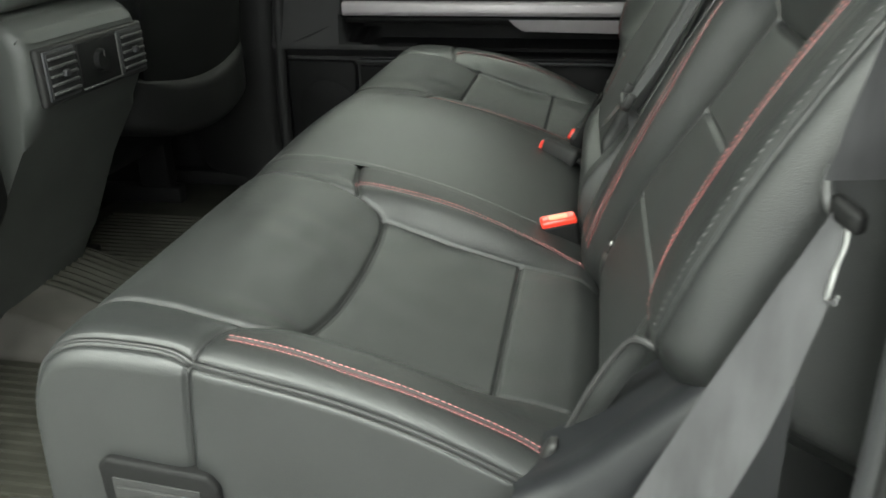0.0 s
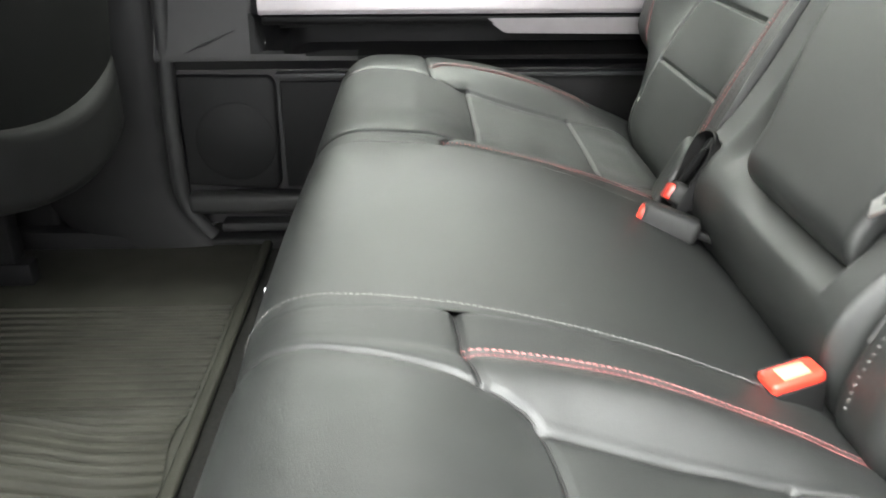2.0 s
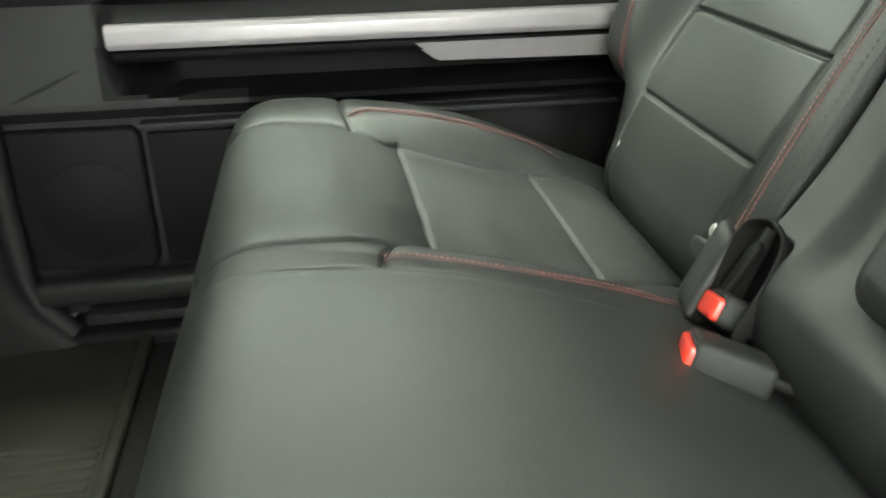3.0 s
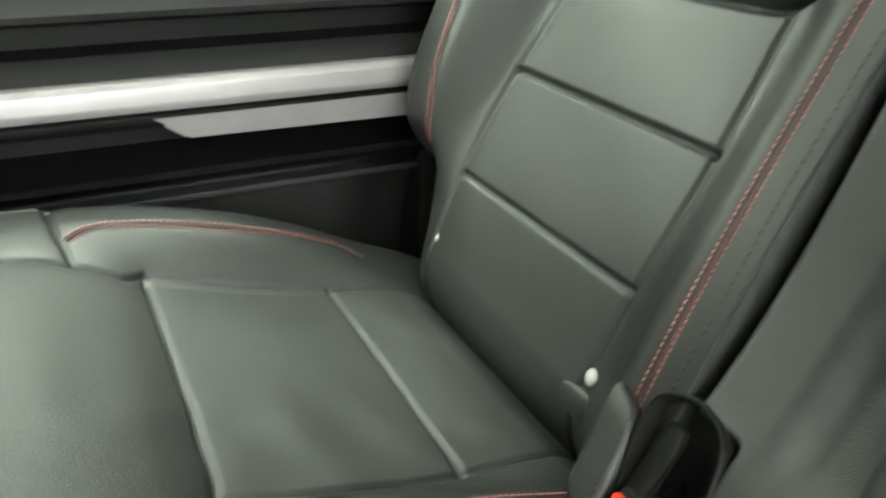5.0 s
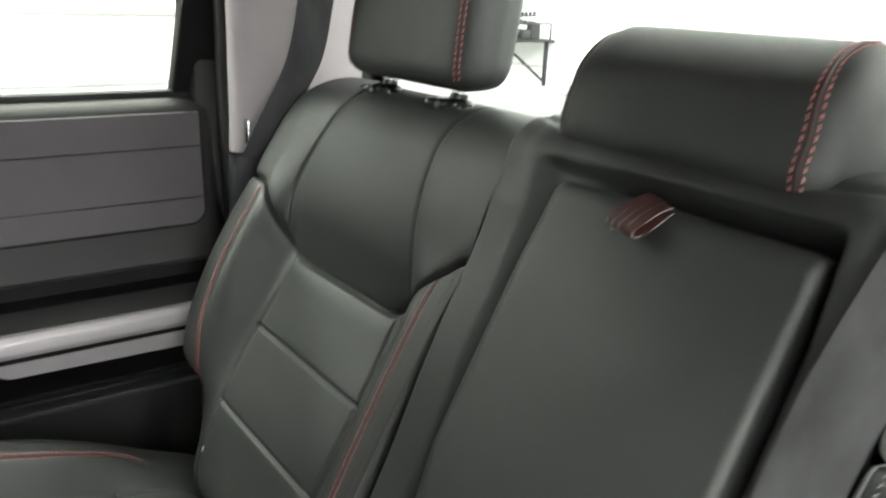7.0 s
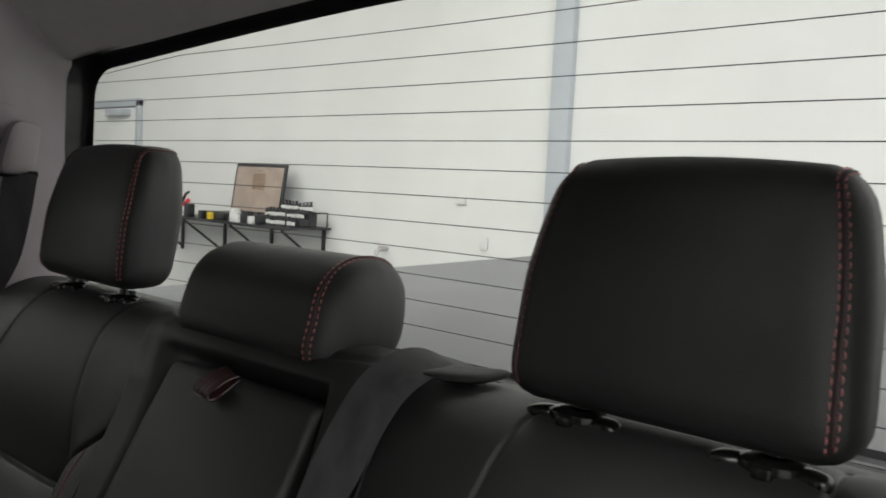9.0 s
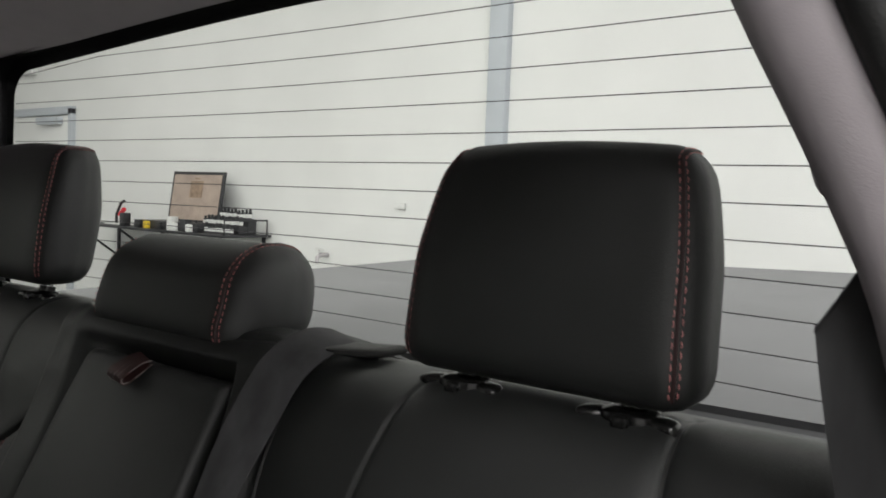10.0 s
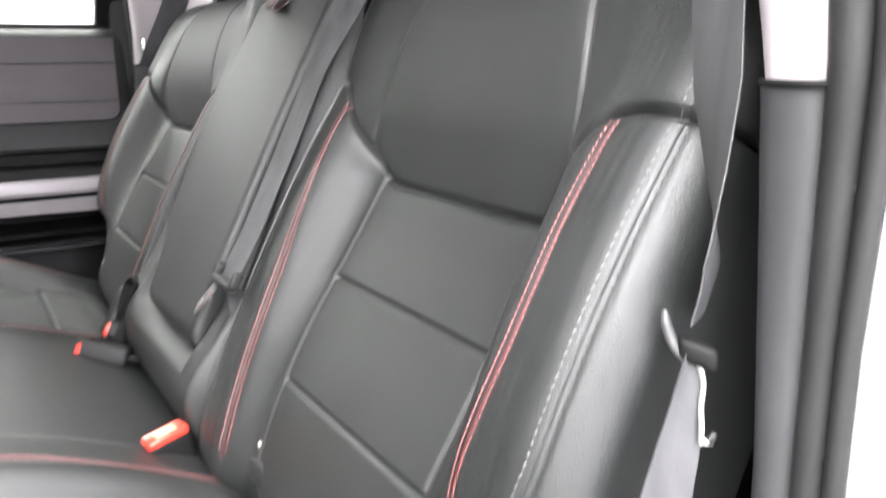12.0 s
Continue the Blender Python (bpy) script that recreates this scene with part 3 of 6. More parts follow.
# ---- far rear door ----
def build_far_door():
    d = thing("rear_door", (-0.33, 0.80, 0.09), "closed charcoal rear door with silver trim and grey vinyl inset", "car door")
    prof = [(0.815, 0.085), (0.812, 0.15), (0.806, 0.30), (0.802, 0.375), (0.800, 0.394), (0.785, 0.403), (0.758, 0.418), (0.757, 0.426),
            (0.790, 0.430), (0.835, 0.436), (0.845, 0.46), (0.838, 0.494), (0.770, 0.500), (0.735, 0.499), (0.728, 0.504), (0.722, 0.515), (0.722, 0.530), (0.728, 0.537),
            (0.746, 0.547), (0.758, 0.552), (0.786, 0.557), (0.788, 0.577), (0.757, 0.585), (0.753, 0.592), (0.758, 0.610), (0.768, 0.630), (0.778, 0.66),
            (0.785, 0.72), (0.790, 0.785), (0.796, 0.803), (0.808, 0.815), (0.83, 0.82), (0.86, 0.82)]
    flush = np.interp([z for _, z in prof], [0.085, 0.375, 0.40, 0.426, 0.55, 0.62, 0.8, 0.82], [0.815, 0.80, 0.765, 0.757, 0.772, 0.770, 0.792, 0.82])
    xs = np.concatenate([np.linspace(-0.815, -0.66, 9), np.linspace(-0.65, -0.56, 14), np.linspace(-0.54, 0.10, 22), np.linspace(0.105, 0.135, 5)])

    def rows_at(x):
        out = []
        for (y, z), fy in zip(prof, flush):
            start = float(np.interp(z, [0.421, 0.430, 0.439, 0.455, 0.477, 0.54, 0.60], [-0.46, -0.535, -0.583, -0.608, -0.622, -0.618, -0.625]))
            f = float(sstep(start - 0.012, start + 0.020, x))
            yy = fy + (y - fy) * f if 0.428 < z < 0.60 else y
            back = max(0.0, (x - 0.10) / 0.035)
            gap = 0.05 * float(sstep(-0.01, 0.04, x) * sstep(0.385, 0.36, z))
            out.append((x, yy + 0.03 * back ** 2 + gap, z))
        return out
    bm = bmesh.new()
    rows = [[bm.verts.new(p) for p in rows_at(x)] for x in xs]
    # recess and groove faces are split off; their black plastic paints in shade
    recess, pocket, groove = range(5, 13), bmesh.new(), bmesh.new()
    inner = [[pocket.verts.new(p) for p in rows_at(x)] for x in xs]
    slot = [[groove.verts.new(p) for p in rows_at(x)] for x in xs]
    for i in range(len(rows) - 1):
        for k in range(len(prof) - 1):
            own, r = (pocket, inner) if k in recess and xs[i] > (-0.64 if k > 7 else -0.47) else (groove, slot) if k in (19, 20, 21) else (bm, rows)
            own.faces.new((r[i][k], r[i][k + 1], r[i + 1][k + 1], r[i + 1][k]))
    for own in (bm, pocket, groove):
        bmesh.ops.delete(own, geom=[v for v in own.verts if not v.link_faces], context="VERTS")
    part("door_panel", bm, DOOR_PLASTIC, d, "charcoal moulded door panel")
    part("handle_recess", pocket, PLASTIC, d, "black plastic handle recess, its shade painted in")
    part("arm_rest_groove", groove, PLASTIC, d, "arm rest groove, its shade put into black plastic")
    # silver trim bar, and the lower pull trim that begins with a slanted step
    part("silver_bar", prism([(0.726, 0.502), (0.714, 0.504), (0.709, 0.512), (0.709, 0.528), (0.714, 0.534), (0.728, 0.535)], "x", -0.608, 0.105, 0.0015), SILVER, d, "satin silver trim bar")
    part("silver_bar_lip", prism([(0.735, 0.485), (0.724, 0.486), (0.719, 0.492), (0.718, 0.499), (0.728, 0.502), (0.738, 0.501)], "x", -0.604, 0.10, 0.001), PLASTIC, d)
    step = [(-0.232, 0.4985), (0.095, 0.4985), (0.095, 0.464), (-0.192, 0.468)]
    bm = bmesh.new()
    fr = [bm.verts.new((x, 0.716 + (0.4985 - z) * 0.45, z)) for x, z in step]
    bk = [bm.verts.new((x, 0.760, z)) for x, z in step]
    bm.faces.new(fr)
    bm.faces.new(bk[::-1])
    for i in range(4):
        bm.faces.new((fr[i], fr[(i + 1) % 4], bk[(i + 1) % 4], bk[i]))
    bmesh.ops.bevel(bm, geom=bm.edges[:], offset=0.003, segments=2, affect="EDGES")
    part("pull_handle", bm, SILVER, d, "satin silver pull handle")
    # vinyl inset with two stitched lines
    out = [(-0.60, 0.640), (0.075, 0.640)] + [(0.075 + 0.022 * math.sin(a), 0.662 - 0.022 * math.cos(a)) for a in np.linspace(0.2, 1.57, 6)] + [(0.100, 0.800), (-0.60, 0.800)]
    bm = bmesh.new()
    fr = [bm.verts.new((x, float(np.interp(z, [0.63, 0.66, 0.72, 0.80], [0.765, 0.771, 0.777, 0.786])), z)) for x, z in out]
    bk = [bm.verts.new((x, 0.80, z)) for x, z in out]
    bm.faces.new(fr)
    for i in range(len(out)):
        bm.faces.new((fr[i], fr[(i + 1) % len(out)], bk[(i + 1) % len(out)], bk[i]))
    inset = part("vinyl_inset", bm, VINYL, d, "grey stitched vinyl inset", smooth=False)
    part("inset_gap", tube([(x, float(np.interp(z, [0.63, 0.66, 0.72, 0.80], [0.768, 0.774, 0.780, 0.789])), z) for x, z in out[:-1]], 0.0035, 6), RUBBER, d)
    for z in (0.678, 0.752):
        part("stitched_line", tube([(x, float(np.interp(z, [0.63, 0.66, 0.72, 0.80], [0.7642, 0.7702, 0.7762, 0.7852])), z) for x in np.linspace(-0.59, 0.097, 12)], 0.0010, 5), PLASTIC_DARK, inset)
    # speaker cover and its grille
    part("speaker_cover", prism([(-0.785, 0.175), (-0.618, 0.165), (-0.608, 0.18), (-0.604, 0.370), (-0.614, 0.384), (-0.785, 0.386)], "y", 0.786, 0.81, 0.006, segments=3), PLASTIC, d, "flat black speaker cover")
    bm = bmesh.new()
    bmesh.ops.create_circle(bm, cap_ends=True, segments=40, radius=0.075)
    bm.transform(Matrix.Translation((-0.685, 0.784, 0.262)) @ Matrix.Rotation(radians(90), 4, "X"))
    ex = bmesh.ops.extrude_face_region(bm, geom=bm.faces[:])
    for v in ex["geom"]:
        if isinstance(v, bmesh.types.BMVert):
            v.co.y -= 0.0025
            v.co.x, v.co.z = -0.685 + (v.co.x + 0.685) * 0.94, 0.262 + (v.co.z - 0.262) * 0.94
    part("speaker_grille", bm, PLASTIC, d, "round black speaker grille")
    # flat black slab paints the pocket's shade; no opening is cut
    part("pocket_shade_slab", box(-0.598, -0.30, 0.7945, 0.83, 0.167, 0.372, 0.004), PLASTIC, d, "flat black slab painting the map pocket's shade")
    part("panel_crease", tube([(-0.765, 0.7585, 0.427), (-0.71, 0.760, 0.449), (-0.66, 0.7625, 0.471)], [0.0008, 0.0028, 0.0008], 8), PLASTIC_DARK, d, "slanted crease in the door panel")
    part("pocket_ledge", prism([(0.771, 0.392), (0.771, 0.384), (0.808, 0.376), (0.808, 0.390)], "x", -0.60, 0.085, 0.0012), PILLAR_DARK, d, "charcoal ledge under the arm rest")
    part("map_pocket", box(-0.785, -0.30, 0.755, 0.80, 0.125, 0.165, 0.012, 3), PLASTIC_DARK, d, "black moulded pocket lip")
    # window frame and glass above the sill
    part("sill_seal", box(-0.80, 0.10, 0.822, 0.850, 0.816, 0.828, 0.004), RUBBER, d, "black glass seal")
    fr = bmesh.new()
    prism([(0.075, 0.822), (0.175, 0.822), (0.168, 0.95), (0.135, 1.13), (0.10, 1.20), (0.045, 1.20), (0.075, 1.11), (0.080, 0.95)], "y", 0.822, 0.852, 0.006, bm=fr)
    for v in fr.verts:
        v.co.y -= 0.42 * max(0.0, v.co.z - 0.82)
    part("window_frame", fr, PLASTIC, d, "matt black door window frame")
    fr = bmesh.new()
    box(-0.80, 0.08, 0.822, 0.85, 1.165, 1.20, 0.006, bm=fr)
    for v in fr.verts:
        v.co.y -= 0.42 * max(0.0, v.co.z - 0.82)
    part("window_frame", fr, PLASTIC, d)
    bm = bmesh.new()
    vs = [bm.verts.new(p) for p in ((-0.80, 0.840, 0.80), (0.09, 0.840, 0.80), (0.09, 0.688, 1.19), (-0.80, 0.688, 1.19))]
    bm.faces.new(vs)
    pane = part("pane", bm, GLASS, d, "clear door glass")
    pane.visible_shadow = False
    part("door_edge", box(0.10, 0.18, 0.80, 0.862, 0.02, 0.90, 0.01), RUBBER, d, "black sealed door edge")
    part("outer_skin", box(-0.80, 0.18, 0.865, 0.885, -0.10, 0.81, 0.006), PAINT, d, "white painted door skin")
    return d


def build_b_pillar(m, label):
    """The pillar between front and rear doors."""
    b = thing("pillar_middle", (-0.93, m * 0.75, 0.06), label, "pillar trim", kind="structure")
    bm = bmesh.new()
    rows = []
    for z in np.concatenate([np.linspace(0.05, 0.20, 9), np.linspace(0.24, 1.29, 14)]):
        flare = 0.10 * max(0.0, (0.20 - z) / 0.15) ** 2.2
        tum = 0.30 * max(0.0, z - 0.82)
        x1 = -0.812 + flare + 0.05 * max(0, z - 0.3) - (0.20 if m < 0 else 0.0)
        prof = [(x1 + 0.006, 0.80), (x1 + 0.006, 0.772), (x1, 0.757), (x1 - 0.012, 0.748), (x1 - 0.03, 0.744), (x1 - 0.10, 0.738), (x1 - 0.20, 0.742), (x1 - 0.24, 0.76), (x1 - 0.25, 0.80)]
        rows.append([bm.verts.new((x, m * (y - tum), z)) for x, y in prof])
    for a, c in zip(rows, rows[1:]):
        for k in range(len(a) - 1):
            bm.faces.new((a[k], a[k + 1], c[k + 1], c[k]))
    part("pillar_cover", bm, PILLAR_MIDDLE, b, "charcoal pillar cover")
    part("weather_strip", tube([(-0.797 + 0.08 * max(0.0, (0.17 - z) / 0.12) ** 2 + 0.05 * max(0, z - 0.3) - (0.20 if m < 0 else 0.0), m * (0.772 - 0.30 * max(0.0, z - 0.82)), z) for z in np.linspace(0.075, 1.26, 26)], 0.016, 10), RUBBER, b, "black rubber weather strip")


def build_sills():
    """Sill plates under the two rear doors."""
    s = thing("door_sill", (-0.3, 0.79, 0.05), "dark plastic door sill plate along the floor edge", "door sill", kind="structure")
    part("sill_plate", box(-0.76, 0.12, 0.752, 0.84, 0.03, 0.078, 0.01, 3), PLASTIC, s)
    part("sill_seal", box(-0.73, 0.12, 0.775, 0.815, 0.080, 0.10, 0.006, 2), RUBBER, s)
    s = thing("door_sill", (-0.4, -0.80, 0.0), "dark plastic door sill plate under the open doorway", "door sill", kind="structure")
    part("sill_plate", box(-1.0, 0.12, -0.84, -0.752, 0.0, 0.060, 0.01, 3), PLASTIC, s)
    part("outer_skin", box(-1.0, 0.16, -0.90, -0.845, -0.30, 0.045, 0.012), PAINT, s)


build_far_door()
build_b_pillar(1, "charcoal middle pillar trim with flared foot")
# the near pillar is out of view, added to block light at the doorway
build_b_pillar(-1, "unseen charcoal middle pillar trim, blocking light beside the driver's seat")
build_sills()


# ---- rear bench: cushions ----
def front_roll(u):
    """Top and front of a cushion: the place along x and the drop, by the length u."""
    run = np.linspace(0, 0.40, 801)
    turn = sstep(0, 0.13, run) * math.pi / 2
    ahead, down = (np.concatenate([[0], np.cumsum(k[:-1] + k[1:]) * 0.00025]) for k in (np.cos(turn), np.sin(turn)))
    q = np.maximum(-0.393 - u, 0)
    low = np.maximum(q - 0.13, 0)
    return np.maximum(u, -0.393) - np.interp(q, run, ahead) + 0.03 * np.clip(low / 0.25, 0, 1) ** 1.4, np.interp(q, run, down)


PAN = [(-0.50, 0.450), (-0.41, 0.450), (-0.34, 0.443), (-0.30, 0.428), (-0.265, 0.408), (-0.2, 0.384), (-0.11, 0.362), (-0.05, 0.353), (-0.028, 0.346), (-0.012, 0.334), (0.005, 0.312), (0.03, 0.275), (0.08, 0.22)]
RIM_OUT = [(-0.50, 0.450), (-0.45, 0.452), (-0.39, 0.453), (-0.3, 0.447), (-0.2, 0.428), (-0.15, 0.412), (-0.1, 0.391), (-0.05, 0.366), (0.0, 0.344), (0.08, 0.30)]
RIM_IN = [(-0.50, 0.449), (-0.40, 0.449), (-0.32, 0.439), (-0.2, 0.413), (-0.117, 0.385), (-0.05, 0.356), (-0.025, 0.344), (-0.010, 0.332), (0.005, 0.312), (0.03, 0.275), (0.08, 0.22)]
MIDDLE = [(-0.50, 0.450), (-0.40, 0.450), (-0.317, 0.445), (-0.2, 0.418), (-0.1, 0.379), (-0.045, 0.354), (-0.028, 0.343), (-0.012, 0.330), (0.005, 0.308), (0.03, 0.270), (0.08, 0.22)]
STEP = 0.0020


def outer_cushion(m, c):

    def place(U, V):
        x, drop = front_roll(U)
        q = np.maximum(V - 0.628, 0)
        th = np.clip(q / 0.05, 0, 1) * math.pi / 2
        w = np.where(V <= 0.628, V, 0.628 + 0.036 * np.sin(th))
        side = 0.022 * (1 - np.cos(th)) + np.maximum(q - 0.05, 0)
        w = w + 0.006 * np.sin(np.clip(np.maximum(q - 0.05, 0) / 0.25, 0, 1) * math.pi)
        pan, rim, rin = curve2(PAN, x), curve2(RIM_OUT, x), curve2(RIM_IN, x)
        z = pan + (rim - pan) * sstep(0.540, 0.610, V) + (rin - pan) * sstep(0.280, 0.235, V)
        z = z - 0.12 * np.clip(0.235 - V, 0, 0.012)
        ramp = np.clip((0.226 - V) / 0.036, 0, 1)
        z = z + (curve2(MIDDLE, x) - 0.0005 - z) * ramp
        lip = np.maximum(0.188 - V, 0)
        z = z - 1.2 * lip ** 2 / 0.02 - drop - side
        corner = np.clip((V - 0.58) / 0.09, 0, 1) ** 2 * np.clip((-0.36 - x) / 0.12, 0, 1) ** 2
        return x + 0.012 * corner, m * w, np.maximum(z, 0.13)
    s = Sheet(-0.74, 0.06, 0.187, 0.93, STEP, place, m < 0)
    pillow_out = fine([(-0.66, 0.585), (-0.44, 0.582), (-0.369, 0.590), (-0.318, 0.599), (-0.285, 0.592), (-0.268, 0.572), (-0.265, 0.55)])
    pillow_in = fine([(-0.66, 0.225), (-0.457, 0.232), (-0.373, 0.240), (-0.32, 0.252), (-0.285, 0.263), (-0.266, 0.275), (-0.258, 0.32), (-0.254, 0.40), (-0.255, 0.48), (-0.261, 0.53), (-0.267, 0.55)])
    pan_in = fine([(-0.266, 0.275), (-0.11, 0.280), (0.05, 0.292)])
    pan_out = fine([(-0.265, 0.556), (-0.105, 0.552), (0.05, 0.546)])
    front, rear = (-0.266, -0.108) if m > 0 else (-0.258, -0.100)
    cross = [(rear - 0.001, 0.28), (rear, 0.552)]
    red_in = fine([(-0.312, 0.226), (-0.2, 0.222), (-0.117, 0.230), (-0.05, 0.237), (0.01, 0.246)])
    red_out = fine([(-0.300, 0.627), (-0.25, 0.628), (-0.2, 0.632), (-0.12, 0.630), (-0.070, 0.627), (-0.045, 0.630)])
    if m > 0:
        # the far cushion sits pulled inwards a little
        pillow_in = fine([(-0.66, 0.225), (-0.457, 0.232), (-0.373, 0.240), (-0.32, 0.252), (-0.285, 0.263), (-0.268, 0.275), (-0.2655, 0.32), (-0.266, 0.40), (-0.2665, 0.48), (-0.2665, 0.53), (-0.267, 0.55)])
        pillow_out = fine([(-0.66, 0.572), (-0.44, 0.560), (-0.369, 0.552), (-0.318, 0.550), (-0.285, 0.546), (-0.270, 0.553), (-0.265, 0.556)])
        red_out = fine([(-0.319, 0.583), (-0.300, 0.597), (-0.27, 0.603), (-0.2, 0.601), (-0.144, 0.605), (-0.10, 0.610), (-0.078, 0.611), (-0.060, 0.598)])
    corner_in = [(-0.317, 0.187), (-0.312, 0.226), (-0.300, 0.256)]
    corner_out = fine([(-0.285, 0.592), (-0.308, 0.612), (-0.319, 0.645), (-0.324, 0.70), (-0.328, 0.80), (-0.330, 0.93)])
    if m > 0:
        corner_out = fine([(-0.318, 0.551), (-0.323, 0.575), (-0.328, 0.600), (-0.331, 0.65), (-0.332, 0.75), (-0.332, 0.93)])
    edge = fine([(-0.70, 0.649), (-0.45, 0.649), (-0.345, 0.650), (-0.312, 0.659), (-0.25, 0.663), (-0.10, 0.664), (0.05, 0.664)])
    edge_u, edge_v = zip(*edge)
    s.swell(0.006 * np.exp(-((s.U + 0.185) / 0.07) ** 2 - ((s.V - 0.415) / 0.12) ** 2) + 0.006 * np.exp(-((s.U + 0.36) / 0.06) ** 2 - ((s.V - 0.41) / 0.14) ** 2))
    s.press([pillow_out, pillow_in], 0.0036, 0.008, 0.0024, 0.0025)
    s.press([pan_in, pan_out], 0.0018, 0.007, 0.0018, 0.0021)
    s.press([cross], 0.0016, 0.005, 0.0036 if m > 0 else 0.0024, 0.0020)
    s.press([corner_in, corner_out], 0.004, 0.007, 0.0022)
    s.press([red_in, red_out], 0.0015, 0.006, 0.0016, 0.0022, 0.0001)
    s.press([offset_line(edge, 0.0038), offset_line(edge, -0.0038)], 0.0010, 0.0035, 0.0018, 0.0017, 0.0)
    # fine creases of use
    rng = random.Random(4 + (m > 0))
    wob = np.zeros_like(s.U)
    for _ in range(9):
        a, b, k, ph = rng.uniform(-0.33, -0.02), rng.uniform(0.25, 0.6), rng.uniform(50, 110), rng.uniform(0, 6)
        wob += 0.0008 * np.sin((s.U * math.cos(ph) + s.V * math.sin(ph)) * k) * np.exp(-((s.U - a) ** 2 + (s.V - b) ** 2) / 0.0028)
    for _ in range(5):
        a, b, k, ph = rng.uniform(-0.42, -0.31), rng.uniform(0.3, 0.54), rng.uniform(60, 120), rng.uniform(-0.4, 0.4)
        wob += 0.0007 * np.sin((s.U * math.cos(ph) + s.V * math.sin(ph)) * k) * np.exp(-((s.U - a) / 0.03) ** 2 - ((s.V - b) / 0.06) ** 2)
    s.swell(wob)

    def inside(U, V):
        return (V > np.interp(U, pan_line_u, pan_in_v)) & (V < np.interp(U, pan_line_u, pan_out_v))
    pan_line_u = [-0.74, -0.457, -0.373, -0.32, -0.266, -0.11, 0.06]
    pan_in_v = [0.224, 0.232, 0.240, 0.252, 0.275, 0.280, 0.293]
    pan_out_v = [0.572, 0.560, 0.552, 0.550, 0.556, 0.552, 0.548] if m > 0 else [0.585, 0.582, 0.590, 0.599, 0.560, 0.552, 0.548]
    s.part("cushion_front_roll", lambda U, V: inside(U, V) & (U < front), LEATHER, c, "padded black leather front roll")
    s.part("cushion_panel", lambda U, V: inside(U, V) & (U >= front) & (U < rear), LEATHER, c, "smooth black leather centre panel")
    s.part("cushion_rear_panel", lambda U, V: inside(U, V) & (U >= rear), LEATHER, c)
    s.part("cushion_inner_bolster", lambda U, V: V <= np.interp(U, pan_line_u, pan_in_v), LEATHER, c)
    s.part("cushion_outer_bolster", lambda U, V: (V >= np.interp(U, pan_line_u, pan_out_v)) & (V < np.interp(U, edge_u, edge_v)), LEATHER_GRAIN, c)
    s.part("cushion_side_panel", lambda U, V: V >= np.interp(U, edge_u, edge_v), LEATHER_GRAIN, c, "grained black leather side panel")
    for line in (red_in, red_out):
        s.stitches("red_stitching", [offset_line(line, 0.0036), offset_line(line, -0.0036)], THREAD_RED, c, "red double stitching", 0.0050, 0.0036, 0.00045)
        s.cord("seam_band", line, 0.0012, LEATHER_RED, c, "dark red seam band", 0.0006)
    s.cord("piping", edge, 0.0014, PIPING, c, "black leather edge piping", 0.0002)
    # black cords laid in the seams to paint their shaded gaps
    for line in (offset_line(edge, 0.0038), offset_line(edge, -0.0038), corner_in, corner_out, cross, pillow_in[20:]):
        s.cord("seam_shade_cord", line, 0.0009, RUBBER, c, off=0.0006, gap=0.004)
    # moulded lever cup in the side
    rim = prism([(-0.404, 0.230), (-0.306, 0.226), (-0.303, 0.335), (-0.312, 0.346), (-0.398, 0.355), (-0.407, 0.347)], "y", m * 0.655, m * 0.676, 0.004, segments=3)
    part("lever_bezel", rim, PLASTIC, c, "black moulded lever bezel")
    part("lever_cup", prism([(-0.394, 0.232), (-0.320, 0.229), (-0.319, 0.332), (-0.395, 0.338)], "y", m * 0.660, m * 0.6775, 0.002), RUBBER, c, "dark lever cup")
    part("lever", prism([(-0.391, 0.236), (-0.323, 0.233), (-0.322, 0.326), (-0.392, 0.331)], "y", m * 0.660, m * 0.680, 0.003), PLASTIC_DARK, c, "charcoal fold lever")
    part("under_frame", box(-0.42, 0.02, m * 0.20, m * 0.64, FLOOR_Z, 0.20, 0.01), PLASTIC, c, "black seat under-frame")
    return c


def middle_cushion(c):

    def place(U, V):
        x, drop = front_roll(U)
        z = curve2(MIDDLE, x) + 0.006 * (1 - (V / 0.185) ** 2) - drop
        lip = np.maximum(np.abs(V) - 0.1845, 0)
        return x, V, np.maximum(z - 1.4 * lip ** 2 / 0.02, 0.13)
    s = Sheet(-0.74, 0.06, -0.187, 0.187, STEP, place, False)
    s.part("cushion_cover", lambda U, V: U > -9, LEATHER, c, "smooth black leather cover")
    for k in (-1, 1):
        row = [(-0.62, k * 0.176), (0.03, k * 0.176)] if k > 0 else fine([(-0.62, -0.172), (-0.40, -0.172), (-0.33, -0.177), (-0.24, -0.183), (-0.08, -0.183)])
        s.stitches("grey_stitching", [row], THREAD_GREY if k > 0 else THREAD_WHITE, c, "pale grey stitching", 0.0046, 0.0038, 0.00042 if k > 0 else 0.00052)
    part("under_frame", box(-0.42, 0.02, -0.19, 0.19, FLOOR_Z, 0.20, 0.01), PLASTIC, c, "black seat under-frame")
    part("care_tag", box(-0.4745, -0.466, -0.069, -0.065, 0.386, 0.401, 0.0008), WHITE_PLASTIC, c, "small white tag")
    return c


# ---- rear bench: backs ----
UP, OUT = Vector((0.455, 0, 0.8905)), Vector((-0.8905, 0, 0.455))
SEAT_ANGLE = math.atan2(0.8905, 0.455)


